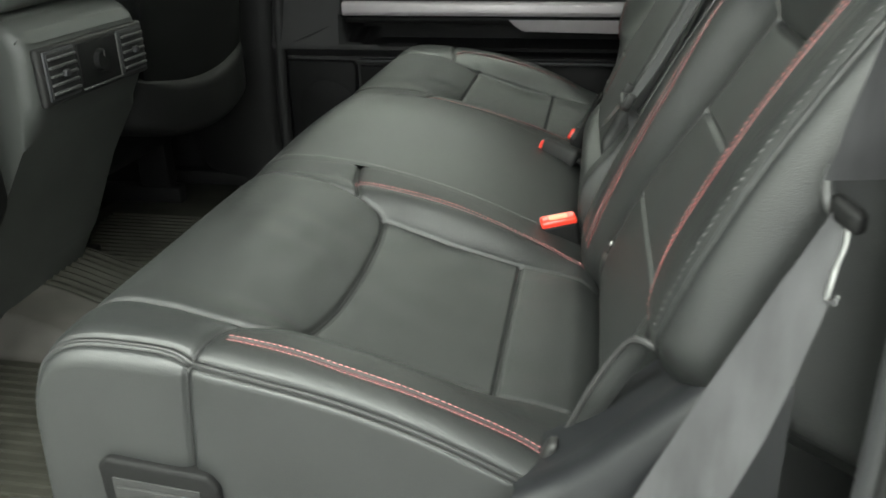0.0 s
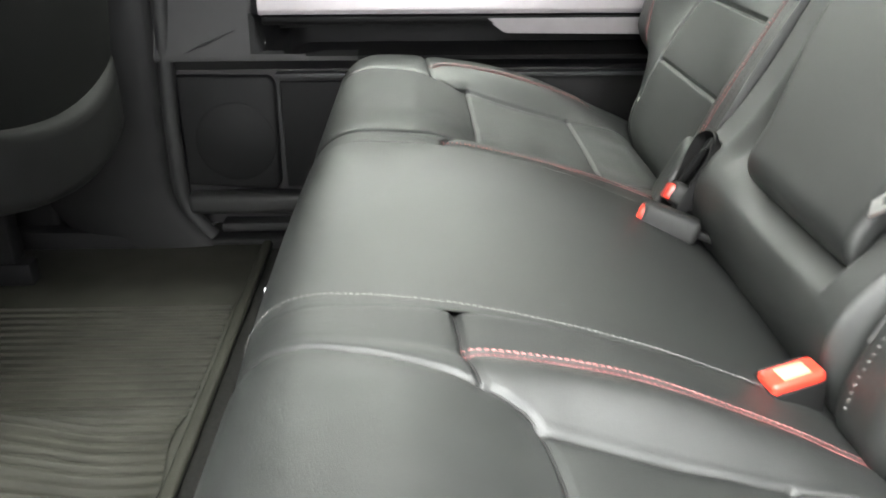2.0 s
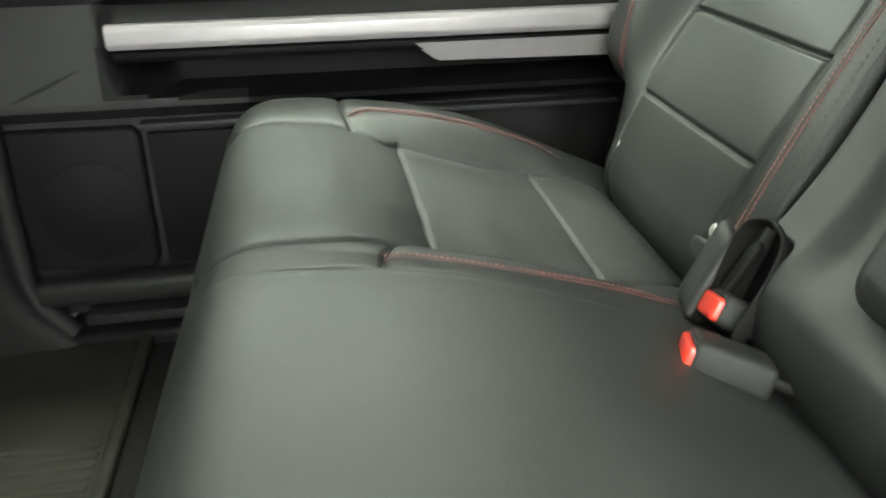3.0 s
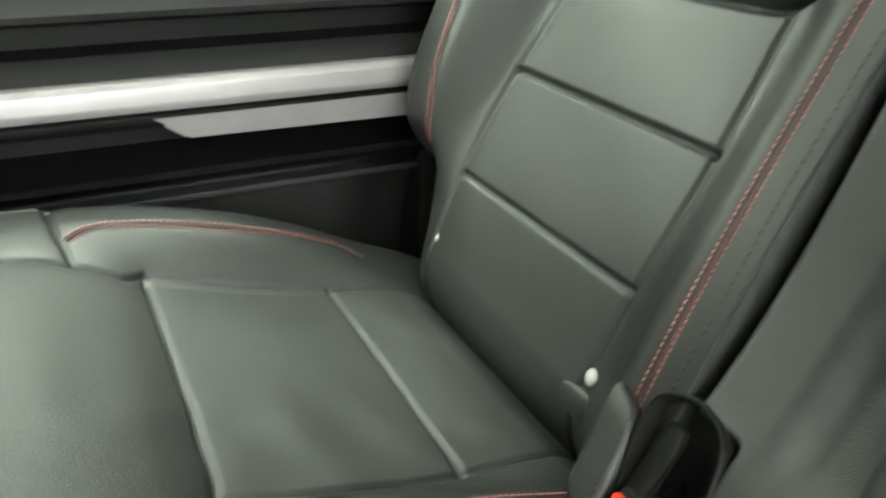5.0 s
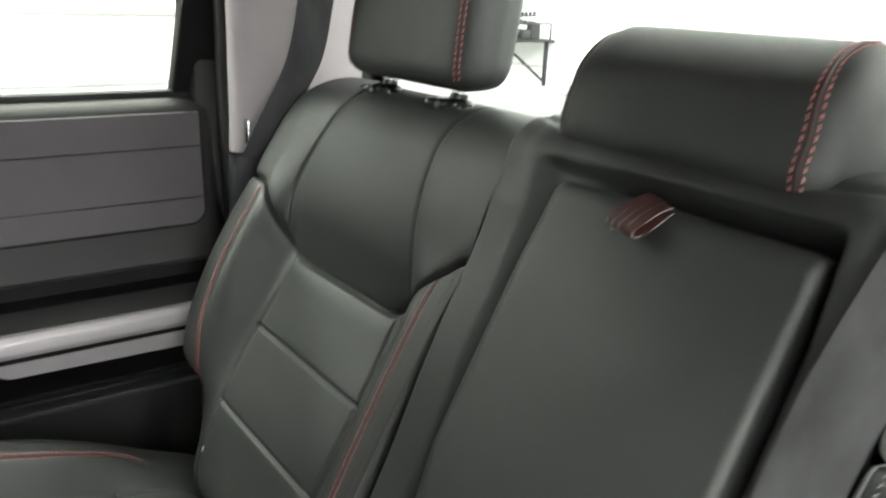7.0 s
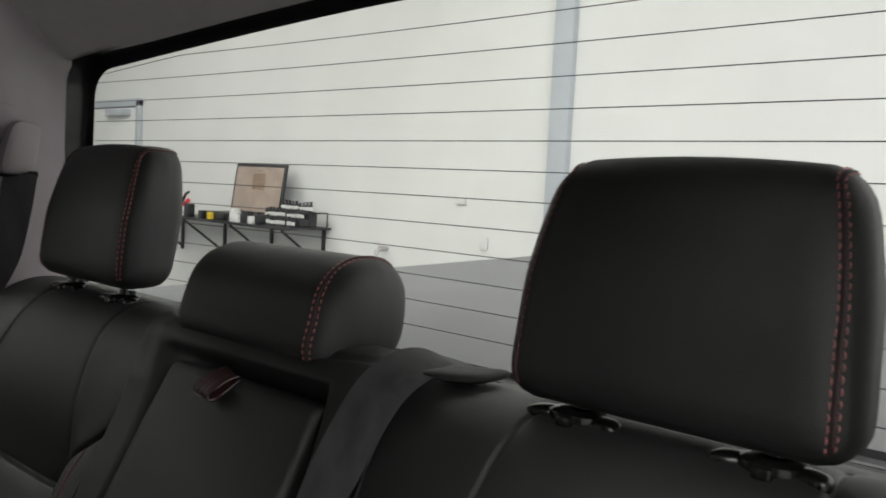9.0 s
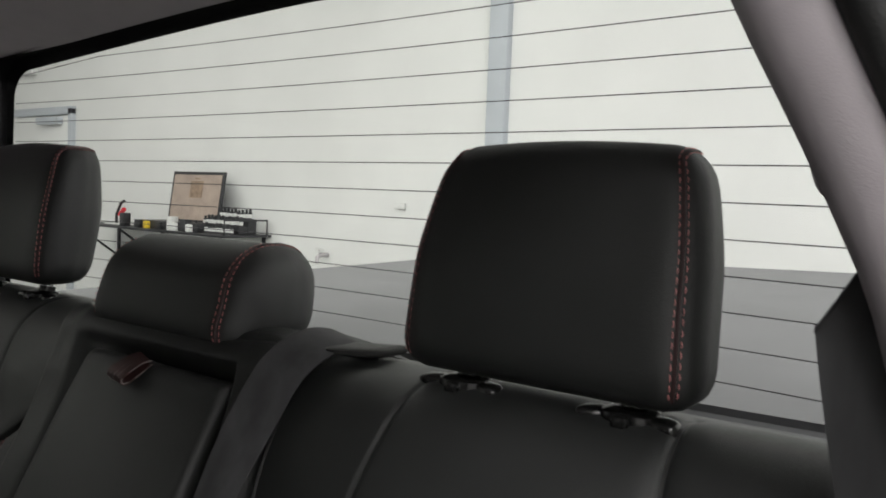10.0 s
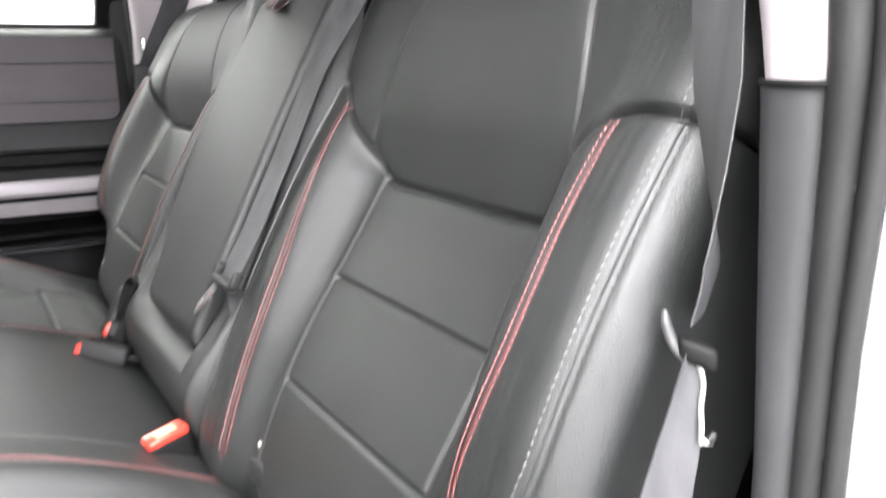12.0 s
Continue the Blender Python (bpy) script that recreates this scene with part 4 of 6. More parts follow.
def back_profile(smax=0.98, step=0.002):
    """The back's centre line: straight up its slope, then rolled over to the rear."""
    s = np.arange(-0.14, smax, step)
    ang = np.interp(s, [-0.14, 0.455, 0.545, 0.60, 0.665, smax], [SEAT_ANGLE, SEAT_ANGLE, radians(-4), radians(-6), radians(-84), radians(-88)])
    x, z = np.cumsum(np.cos(ang)) * step, np.cumsum(np.sin(ang)) * step
    k = int(round(0.14 / step))
    return s, x - x[k], z - z[k] + 0.40, ang


BACK = back_profile()


def back_place(S, Y, n):
    s, x, z, ang = BACK
    a = np.interp(S, s, ang)
    return np.interp(S, s, x) - np.sin(a) * n, Y, np.interp(S, s, z) + np.cos(a) * n


B_PAN = [(-0.14, -0.10), (-0.075, -0.040), (-0.048, -0.014), (-0.02, -0.002), (0, 0.0), (0.07, 0.003), (0.178, -0.005), (0.25, -0.010), (0.283, -0.010), (0.31, 0.000), (0.34, 0.012), (0.42, 0.026), (0.49, 0.022), (0.56, 0.010), (0.65, 0.0)]
B_IN = [(-0.14, -0.09), (-0.085, -0.030), (-0.060, 0.004), (-0.03, 0.020), (0.0, 0.026), (0.05, 0.030), (0.1, 0.032), (0.2, 0.032), (0.3, 0.027), (0.36, 0.021), (0.42, 0.026), (0.49, 0.022), (0.56, 0.010), (0.65, 0.0)]
B_OUT = [(-0.14, -0.05), (0.0, -0.020), (0.045, 0.004), (0.075, 0.021), (0.12, 0.036), (0.2, 0.045), (0.28, 0.043), (0.34, 0.037), (0.37, 0.034), (0.45, 0.030), (0.52, 0.018), (0.60, 0.005), (0.65, 0.0)]


def outer_back(m, b):

    def place(S, V):
        q = np.maximum(V - 0.650, 0)
        th = np.clip(q / 0.065, 0, 1) * math.pi / 2
        w = np.where(V <= 0.650, V, 0.650 + 0.046 * np.sin(th))
        side = 0.042 * (1 - np.cos(th)) + np.maximum(q - 0.065, 0)
        pan, rin, rout = curve2(B_PAN, S), curve2(B_IN, S), curve2(B_OUT, S)
        n = pan + (rin - pan) * sstep(0.292, 0.232, V) + (rout - pan) * sstep(0.550, 0.615, V)
        lip = np.maximum(0.197 - V, 0)
        n = n - 1.6 * lip ** 2 / 0.015 - 0.035 * sstep(0.1925, 0.187, V) - side * (1 - 0.85 * sstep(0.56, 0.70, S))
        end, turn_in = np.clip((0.098 + 0.45 * np.clip(V - 0.655, 0, 0.06) - S) / 0.034, 0, 1.2), sstep(0.585, 0.620, V)
        n = n - turn_in * (0.022 * end ** 2.5 + 0.16 * sstep(0.064, 0.030, S - 0.45 * np.clip(V - 0.655, 0, 0.06)))
        w = w - turn_in * (0.010 * end ** 2.5 + 0.05 * sstep(0.064, 0.030, S - 0.45 * np.clip(V - 0.655, 0, 0.06))) * np.clip((V - 0.60) / 0.06, 0, 1)
        w = w - 0.035 * sstep(0.38, 0.56, S) * np.clip((w - 0.45) / 0.25, 0, 1)
        return back_place(S, m * w, n)
    s = Sheet(-0.10, 0.80, 0.187, 0.83, STEP, place, m < 0)
    head = fine([(0.368, 0.18), (0.366, 0.203), (0.356, 0.216), (0.330, 0.246), (0.304, 0.277), (0.286, 0.302), (0.280, 0.325), (0.279, 0.42), (0.278, 0.522), (0.282, 0.544), (0.297, 0.564), (0.324, 0.590), (0.344, 0.612), (0.352, 0.630), (0.354, 0.66), (0.354, 0.82)], 5)
    pipe_in = fine([(0.56, 0.320), (0.493, 0.314), (0.44, 0.306), (0.377, 0.294), (0.340, 0.284), (0.304, 0.277)])
    pipe_out = fine([(0.56, 0.545), (0.50, 0.547), (0.44, 0.551), (0.36, 0.568), (0.304, 0.568)])
    pan_in = fine([(-0.09, 0.300), (0.0, 0.298), (0.14, 0.294), (0.286, 0.302)])
    pan_out = fine([(-0.09, 0.548), (0.0, 0.549), (0.14, 0.554), (0.283, 0.545)])
    low, high = [(0.0685, 0.296), (0.0685, 0.551)], [(0.177, 0.294), (0.177, 0.554)]
    red_in = fine([(0.343, 0.226), (0.268, 0.224), (0.153, 0.224), (0.06, 0.225), (0.0, 0.225), (-0.035, 0.225)] if m > 0 else [(0.343, 0.227), (0.268, 0.232), (0.178, 0.242), (0.124, 0.245), (0.062, 0.248), (0.0, 0.252), (-0.035, 0.252)])
    red_out = fine([(0.343, 0.626), (0.276, 0.624), (0.211, 0.624), (0.150, 0.617), (0.112, 0.609), (0.088, 0.606), (0.072, 0.608)])
    grey_out = fine([(0.60, 0.672), (0.36, 0.672), (0.17, 0.671), (0.12, 0.667), (0.092, 0.661), (0.076, 0.655)])
    s.press([head], 0.0045, 0.007, 0.0070, 0.0026)
    s.press([pipe_out], 0.004, 0.008, 0.002)
    s.press([pipe_in], 0.0012, 0.006, 0.0016, 0.0022, 0.0)
    s.press([pan_in, pan_out], 0.0018, 0.007, 0.0018, 0.0021)
    s.press([low, high], 0.0016 if m > 0 else 0.0010, 0.0045, 0.0045 if m > 0 else 0.0028, 0.0021)
    s.press([red_in, red_out], 0.0008, 0.005, 0.0008, 0.0022, 0.0)
    s.press([offset_line(grey_out, -0.0028)], 0.0012, 0.004, 0.0010, 0.0020, 0.0)
    rng = random.Random(11 + (m > 0))
    wob = np.zeros_like(s.U)
    for _ in range(16):
        a, c, k = rng.uniform(0.1, 0.46), rng.uniform(0.615, 0.66), rng.uniform(620, 820)
        wob += 0.00013 * np.sin(s.V * k + s.U * rng.uniform(-60, 60)) * np.exp(-((s.U - a) / 0.05) ** 2 - ((s.V - c) / 0.02) ** 2)
    s.swell(wob)
    hu, hv = zip(*[(q, p) for p, q in head])

    def above(U, V):
        return U > np.interp(V, hu, hv)

    def within(U, V):
        return (V > np.interp(U, [-0.1, 0.14, 0.286], [0.300, 0.294, 0.302])) & (V < np.interp(U, [-0.1, 0.14, 0.283], [0.548, 0.554, 0.545]))

    def crown(U, V):
        return (V > np.interp(U, [0.304, 0.34, 0.377, 0.44, 0.493, 0.56], [0.277, 0.284, 0.294, 0.306, 0.314, 0.320])) & (V < np.interp(U, [0.304, 0.36, 0.44, 0.56], [0.568, 0.568, 0.551, 0.545]))
    s.part("head_panel", lambda U, V: above(U, V) & crown(U, V) & (U < 0.66), LEATHER, b, "smooth black leather upper panel")
    s.part("inner_wing", lambda U, V: above(U, V) & ~crown(U, V) & (V < 0.42) & (U < 0.66), LEATHER, b)
    s.part("outer_wing", lambda U, V: above(U, V) & ~crown(U, V) & (V >= 0.42) & (V < 0.672) & (U < 0.66), LEATHER_GRAIN, b, "grained black leather wing")
    s.part("back_upper_panel", lambda U, V: ~above(U, V) & within(U, V) & (U >= 0.177), LEATHER, b)
    s.part("back_middle_panel", lambda U, V: ~above(U, V) & within(U, V) & (U < 0.177) & (U >= 0.0685), LEATHER, b)
    s.part("back_lower_panel", lambda U, V: ~above(U, V) & within(U, V) & (U < 0.0685), LEATHER, b)
    s.part("back_inner_bolster", lambda U, V: ~above(U, V) & ~within(U, V) & (V < 0.42), LEATHER, b)
    s.part("back_outer_bolster", lambda U, V: ~above(U, V) & ~within(U, V) & (V >= 0.42) & (V < 0.672), LEATHER_GRAIN, b, "padded black leather bolster")
    s.part("back_side_panel", lambda U, V: (V >= 0.672) & (U < 0.66), LEATHER_GRAIN, b)
    s.part("rear_cover", lambda U, V: U >= 0.66, CARPET, b, "carpeted rear face")
    for line in (red_in, red_out):
        s.stitches("red_stitching", [offset_line(line, 0.0038), offset_line(line, -0.0038)], THREAD_RED, b, "red double stitching", 0.0050, 0.0036, 0.00045)
        s.cord("seam_band", line, 0.0012, LEATHER_RED, b, "dark red seam band", 0.0004)
    s.stitches("grey_stitching", [offset_line(grey_out, 0.0052)], THREAD_GREY, b, "pale grey stitching", 0.0066, 0.0044, 0.0004, slant=0.25)
    s.stitches("grey_stitching", [offset_line(grey_out, -0.0040)], RUBBER, b, "black stitching", 0.0072, 0.0036, 0.0004, slant=-0.4)
    # inner row: grey near, black far, with the seats' light put into the thread
    s.stitches("grey_stitching", [[(0.36, 0.203), (-0.05, 0.207)]], THREAD_GREY if m < 0 else RUBBER, b, "", 0.0065, 0.0038, 0.0006, slant=0.3)
    s.cord("piping", pipe_out, 0.0017, PIPING, b, off=0.0004)
    s.cord("piping", grey_out, 0.0010, LEATHER_GRAIN, b)
    s.cord("edge_piping", [(0.66, 0.1945), (0.0, 0.1945)], 0.0017, PIPING, b, "black leather edge piping", 0.0004)
    # pale push pins that hold the cover
    for v in ((0.292, 0.547) if m > 0 else (0.292,)):
        p, n = s.at(0.0, v)
        pin = bmesh.new()
        bmesh.ops.create_uvsphere(pin, u_segments=14, v_segments=8, radius=0.0031 if m < 0 else 0.0046 if v > 0.4 else 0.0068)
        pin.transform(Matrix.Translation(p + n * 0.0006) @ n.to_track_quat("Z", "Y").to_matrix().to_4x4() @ Matrix.Diagonal((1, 1, 0.4, 1)))
        part("push_pin", pin, PIN, b, "pale push pin")
    # child seat anchor flap near the inner pin
    p, n = s.at(-0.024, 0.300)
    turn = Matrix((Vector((0, 1, 0)), n.cross(Vector((0, 1, 0))), n)).transposed().to_4x4()
    fl = block_skin(lambda q: Matrix.Translation(p) @ turn @ (lambda k: Vector((k.x * 0.020, k.y * 0.013 * (1 - 0.15 * k.x), k.z * 0.005)))(rounded(q, (0.7, 0.7, 0.8))), 6)
    part("anchor_flap", fl, LEATHER, b, "folded leather anchor flap")


def middle_back(b):

    def place(S, V):
        well = sstep(0.006, 0.058, S) * sstep(0.473, 0.467, S) * sstep(-0.1415, -0.1365, V) * sstep(0.140, 0.108, V) * (1 - 0.72 * sstep(0.0, 0.085, V))
        n = curve2([(-0.14, -0.09), (-0.080, -0.030), (-0.055, 0.004), (-0.03, 0.029), (0.0, 0.042), (0.02, 0.042), (0.06, 0.034), (0.3, 0.036), (0.43, 0.040), (0.462, 0.046), (0.474, 0.053), (0.488, 0.053), (0.515, 0.038), (0.55, 0.014), (0.65, -0.004)], S)
        lip = np.maximum(np.abs(V) - np.where(V > 0, 0.177, 0.171), 0)
        n = n - 0.004 * sstep(0.138, 0.165, np.abs(V)) * sstep(0.43, 0.47, S)
        n = n - 0.036 * sstep(0.144, 0.153, V) * sstep(0.043, 0.034, S)
        n = n - 0.035 * sstep(0.1805, 0.187, V) * sstep(0.60, 0.50, S) - 0.034 * well - (0.6 + 0.9 * sstep(0.45, 0.40, S)) * lip ** 2 / 0.012
        return back_place(S, V, n)
    s = Sheet(-0.10, 0.80, -0.187, 0.187, STEP, place, False)
    s.press([fine([(0.505, -0.187), (0.49, -0.12), (0.487, 0.0), (0.49, 0.12), (0.505, 0.187)])], 0.002, 0.006, 0.0018)
    s.part("back_surround", lambda U, V: (U < 0.487) & (U >= 0.02), LEATHER, b, "black leather surround")
    s.part("lower_roll", lambda U, V: U < 0.02, LEATHER, b, "rolled black leather lower edge")
    s.part("top_cap", lambda U, V: (U >= 0.487) & (U < 0.66), LEATHER, b, "black leather top cap")
    s.part("rear_cover", lambda U, V: U >= 0.66, CARPET, b)

    def rest_place(S, V):
        # a flat cushion with round edges, in the well
        q0, q1 = np.maximum(0.062 - S, 0), np.maximum(S - 0.452, 0)
        far = np.interp(S, [0.0, 0.09, 0.13, 0.17, 0.22, 0.30, 0.40, 0.46], [0.060, 0.063, 0.076, 0.092, 0.099, 0.097, 0.096, 0.092])
        w0, w1 = np.maximum(-0.124 - V, 0), np.maximum(V - far, 0)
        roll = lambda q, k: (k * np.sin(np.clip(q / (k * 1.571), 0, 1) * math.pi / 2), k * (1 - np.cos(np.clip(q / (k * 1.571), 0, 1) * math.pi / 2)) + np.maximum(q - k * 1.571, 0))
        a0, d0 = roll(q0, 0.030)
        a1, d1 = roll(q1, 0.012)
        b0, e0 = roll(w0, 0.009)
        b1, e1 = roll(w1, 0.026)
        S2, V2 = np.clip(S, 0.062, 0.452) - a0 + a1, np.clip(V, -0.124, far) - b0 + b1
        n = 0.046 + 0.004 * np.sin(np.clip((S - 0.06) / 0.38, 0, 1) * math.pi) + 0.003 * np.cos(V * 13) - d0 - d1 - e0 - e1
        return back_place(S2, V2, np.maximum(n, -0.002))
    r = Sheet(-0.005, 0.490, -0.163, 0.165, STEP, rest_place, False)
    r.part("arm_rest", lambda U, V: U > -9, LEATHER, b, "folded black leather arm rest")
    return b


for side, words in ((1, "black leather rear seat with red stitching by the closed door"), (-1, "black leather rear seat with red stitching by the open doorway")):
    seat = thing("rear_seat", (-0.2, side * 0.44, FLOOR_Z), words, "rear seat", "seats of the rear bench")
    outer_cushion(side, seat)
    outer_back(side, seat)
seat = thing("rear_seat", (-0.2, 0, FLOOR_Z), "plain black leather middle seat with folded arm rest", "rear seat", "seats of the rear bench")
middle_cushion(seat)
middle_back(seat)


# ---- head rests ----
def seam_on(shape, bm, y, wide, gap):
    """Stitches on both sides of a seam that runs up the front and over the top."""
    path = [Vector((-1, y, z)) for z in np.linspace(-0.93, 1, 150)] + [Vector((x, y, 1)) for x in np.linspace(-1, 0.8, 120)]
    for k in (-1, 1):
        at = []
        for p in path:
            q = shape(p + Vector((0, k * gap, 0)))
            at.append(q)
        run = [at[0]]
        for q in at:
            if (q - run[-1]).length >= 0.0063:
                run.append(q)
        mid = shape(Vector((0.2, y * 0.2, -0.2)))
        for a, b in zip(run, run[1:]):
            n = ((a + b) / 2 - mid).normalized()
            d = (b - a) * 0.36
            stitch(bm, (a + b) / 2 - d + n * 0.0006, (a + b) / 2 + d + n * 0.0006, n, wide)


def outer_head_rest(yc, lift, label):
    """Raised by lift above its usual height."""
    f, g = -0.010, -0.003
    h = thing("head_rest", (0.25, yc, 0.85), label, "head rest", "head rests on the bench")

    def shape(p):
        q = rounded(p, (0.55, 0.22, 0.30))
        wide = 0.1325 - 0.018 * max(0.0, q.x) - 0.013 * max(0.0, q.z) ** 1.5 - 0.004 * (1 + q.z)
        x = 0.277 + q.x * (0.043 + 0.006 * (1 - q.z * q.z)) * (1 - 0.18 * max(0, q.z)) + 0.175 * q.z * 0.092
        z = 0.967 + lift + q.z * 0.0938 + 0.006 * (1 - q.y * q.y) * (q.z > 0) * q.z
        return Vector((x, yc + q.y * wide, z))
    bm = block_skin(shape)
    # the cover is one tight skin
    body = part("cushion", bm, LEATHER, h, "padded black leather head rest cushion")
    for k in (-1, 1):
        st = bmesh.new()
        seam_on(shape, st, k * 0.90, 0.0006, 0.032)
        part("red_stitching", st, THREAD_RED, body, "red double stitching", False)
        path = [shape(Vector((-1.0, k * 0.90, z))) for z in np.linspace(-0.95, 1, 40)] + [shape(Vector((x, k * 0.90, 1))) for x in np.linspace(-0.98, 0.8, 30)]
        part("seam_band", tube(path, 0.0016, 6), SEAM_DARK, body, "dark red seam band")
    for k in (-1, 1):
        y = yc + k * 0.0745
        post = part("post", tube([(0.256 + f, y, 0.800), (0.264 + f, y, 0.840), (0.276 + f, y, 0.905)], 0.0065, 12), CHROME, h, "notched chrome post")
        part("notch", tube([(0.2714 + f, y, 0.8800), (0.2717 + f, y, 0.8812)], 0.0069, 12), METAL_DARK, post)
        # star-shaped guide: a ring, two lobes and a push button
        gb = block_skin(lambda p: (lambda q: Vector((0.262 + f + q.x * 0.019, y + q.y * 0.022, 0.860 + g + q.z * 0.009)))(rounded(p, (0.8, 0.8, 0.5))), 5)
        guide = part("guide", gb, GLOSS_BLACK, h, "glossy black post guide")
        for j in (-1, 1):
            lobe = block_skin(lambda p: (lambda q: Vector((0.258 + f + q.x * 0.011 - 0.004 * q.y * j, y + j * 0.026 + q.y * 0.014, 0.859 + g + q.z * 0.0075)))(rounded(p, (0.7, 0.7, 0.7))), 4)
            part("guide_lobe", lobe, GLOSS_BLACK, guide)
        part("collar", tube([(0.268 + f, y, 0.866 + g), (0.2695 + f, y, 0.874 + g)], 0.0105, 14), GLOSS_BLACK, guide)
        part("release_button", box(0.238 + f, 0.248 + f, y - 0.007, y + 0.007, 0.854 + g, 0.866 + g, 0.003), GLOSS_BLACK, guide, "glossy release button")
    return h


def middle_head_rest():
    h = thing("head_rest", (0.24, 0, 0.84), "low black leather middle head rest with red stitching", "head rest", "head rests on the bench")

    def shape(p):
        q = rounded(p, (0.75, 0.22, 0.72))
        wide = 0.133 - 0.008 * max(0, q.z) - 0.016 * max(0, q.x)
        x = 0.258 + q.x * 0.066 * (1 - 0.10 * q.z) + 0.012 * q.z
        z = 0.902 + q.z * 0.057 - 0.010 * max(0, q.x) * max(0, q.z)
        return Vector((x, 0.011 + q.y * wide, z))
    body = part("cushion", block_skin(shape), LEATHER, h, "padded black leather head rest cushion")
    for k in (-1, 1.17):
        st = bmesh.new()
        seam_on(shape, st, k * 0.80, 0.0006, 0.034)
        part("red_stitching", st, THREAD_RED, body, "red double stitching", False)
        path = [shape(Vector((-1.0, k * 0.80, z))) for z in np.linspace(-0.95, 1, 40)] + [shape(Vector((x, k * 0.80, 1))) for x in np.linspace(-0.98, 0.8, 30)]
        part("seam_band", tube(path, 0.0016, 6), SEAM_DARK, body, "dark red seam band")
    for k in (-1, 1):
        part("post", tube([(0.262, k * 0.07, 0.80), (0.268, k * 0.07, 0.89)], 0.006, 10), CHROME, h, "chrome post")
    return h


outer_head_rest(-0.4205, -0.0034, "tall black leather head rest with red stitching")
outer_head_rest(0.442, 0.003, "tall black leather head rest with red stitching")
middle_head_rest()


# ---- pull strap, belts and buckles ----
def on_back(s, y, n):
    x, _, z = back_place(np.array(s), y, np.array(n))
    return Vector((float(x), y, float(z)))


def pull_strap():
    t = thing("pull_strap", on_back(0.44, 0.01, 0.055), "small red-stitched leather pull strap on the arm rest", "pull strap")
    # a teardrop fold of a narrow band, its open edge to the side
    pts = smooth_line([on_back(0.466, -0.014, 0.049), on_back(0.461, -0.011, 0.056), on_back(0.454, -0.006, 0.061), on_back(0.447, -0.002, 0.063), on_back(0.442, -0.001, 0.060), on_back(0.445, -0.003, 0.055), on_back(0.453, -0.008, 0.052), on_back(0.464, -0.014, 0.046)], 6)
    pts = [p + Vector((0, 0.012, 0)) - UP * 0.003 for p in pts]
    part("strap", ribbon(pts, Vector((0, 1, 0)) + UP * 0.15, 0.028, 0.0022), STRAP, t, "dark red leather strap")
    for k in (-1, 1):
        part("pale_edge", tube([p + (Vector((0, 1, 0)) + UP * 0.15) * k * 0.0138 for p in pts], 0.0007, 5), THREAD_PALE, t, "pale cut edge")
    mid = Vector(sum(pts, Vector()) / len(pts))
    for y in (-0.0072, 0.0, 0.0072):
        st = bmesh.new()
        for a, b in zip(pts, pts[1:]):
            n = ((a + b) / 2 - mid)
            n.y = 0
            n.normalize()
            o = Vector((0, y, 0)) + n * 0.0015
            stitch(st, a + o, a + o + (b - a) * 0.75, n, 0.0004)
        part("stitching", st, THREAD_PALE, t, "", False)


def belt_buckle(place, aim, up, label, size=1.0, button_label="red release button", pale=False):
    """A buckle: body and red button at its end; aim: where it points."""
    t = thing("seat_belt_buckle", place, label, "belt buckle", "buckles on the bench")
    aim, up = Vector(aim).normalized(), Vector(up)
    up = (up - up.dot(aim) * aim).normalized()
    m = Matrix.Translation(place) @ Matrix((aim.cross(up), up, aim)).transposed().to_4x4() @ Matrix.Scale(size, 4)

    def add(name, bm, mat, parent, lab=""):
        bm.transform(m)
        return part(name, bm, mat, parent, lab)
    add("body", box(-0.018, 0.018, -0.011, 0.011, -0.050, 0.0, 0.005, 3), PLASTIC if pale else PLASTIC_DARK, t, "charcoal buckle body")
    add("button", box(-0.0165, 0.0165, -0.0100, 0.0065, -0.006, 0.0035, 0.003, 3), BUTTON_RED, t, button_label)
    # pale patch paints the near button's glint
    if pale:
        add("glint_patch", box(-0.0085, 0.0085, -0.0070, 0.0030, 0.0025, 0.0039, 0.0012), BUTTON_GLINT, t, "pale patch painting a glint on the button")
    add("slot", box(-0.014, 0.014, 0.0075, 0.0095, -0.004, 0.0006, 0.0008), RUBBER, t, "dark tongue slot")
    add("stalk", box(-0.010, 0.010, -0.004, 0.004, -0.095, -0.048, 0.003), PLASTIC, t, "black stalk")
    return t


pull_strap()
belt_buckle((-0.064, -0.177, 0.380), (-0.15, -0.10, 0.98), Vector((-0.15, -0.10, 0.98)).cross(Vector((0.97, 0.23, 0))), "black buckle with red button between the cushions", 1.38, pale=True)
belt_buckle((-0.098, 0.128, 0.386), (-0.88, 0.40, 0.26), (0.1, 0.25, 1), "black buckle lying on the middle cushion", 1.25)
belt_buckle((-0.055, 0.178, 0.392), (-0.80, 0.30, 0.42), (0.2, 0.3, 1), "black buckle standing in its leather pocket", 1.2)


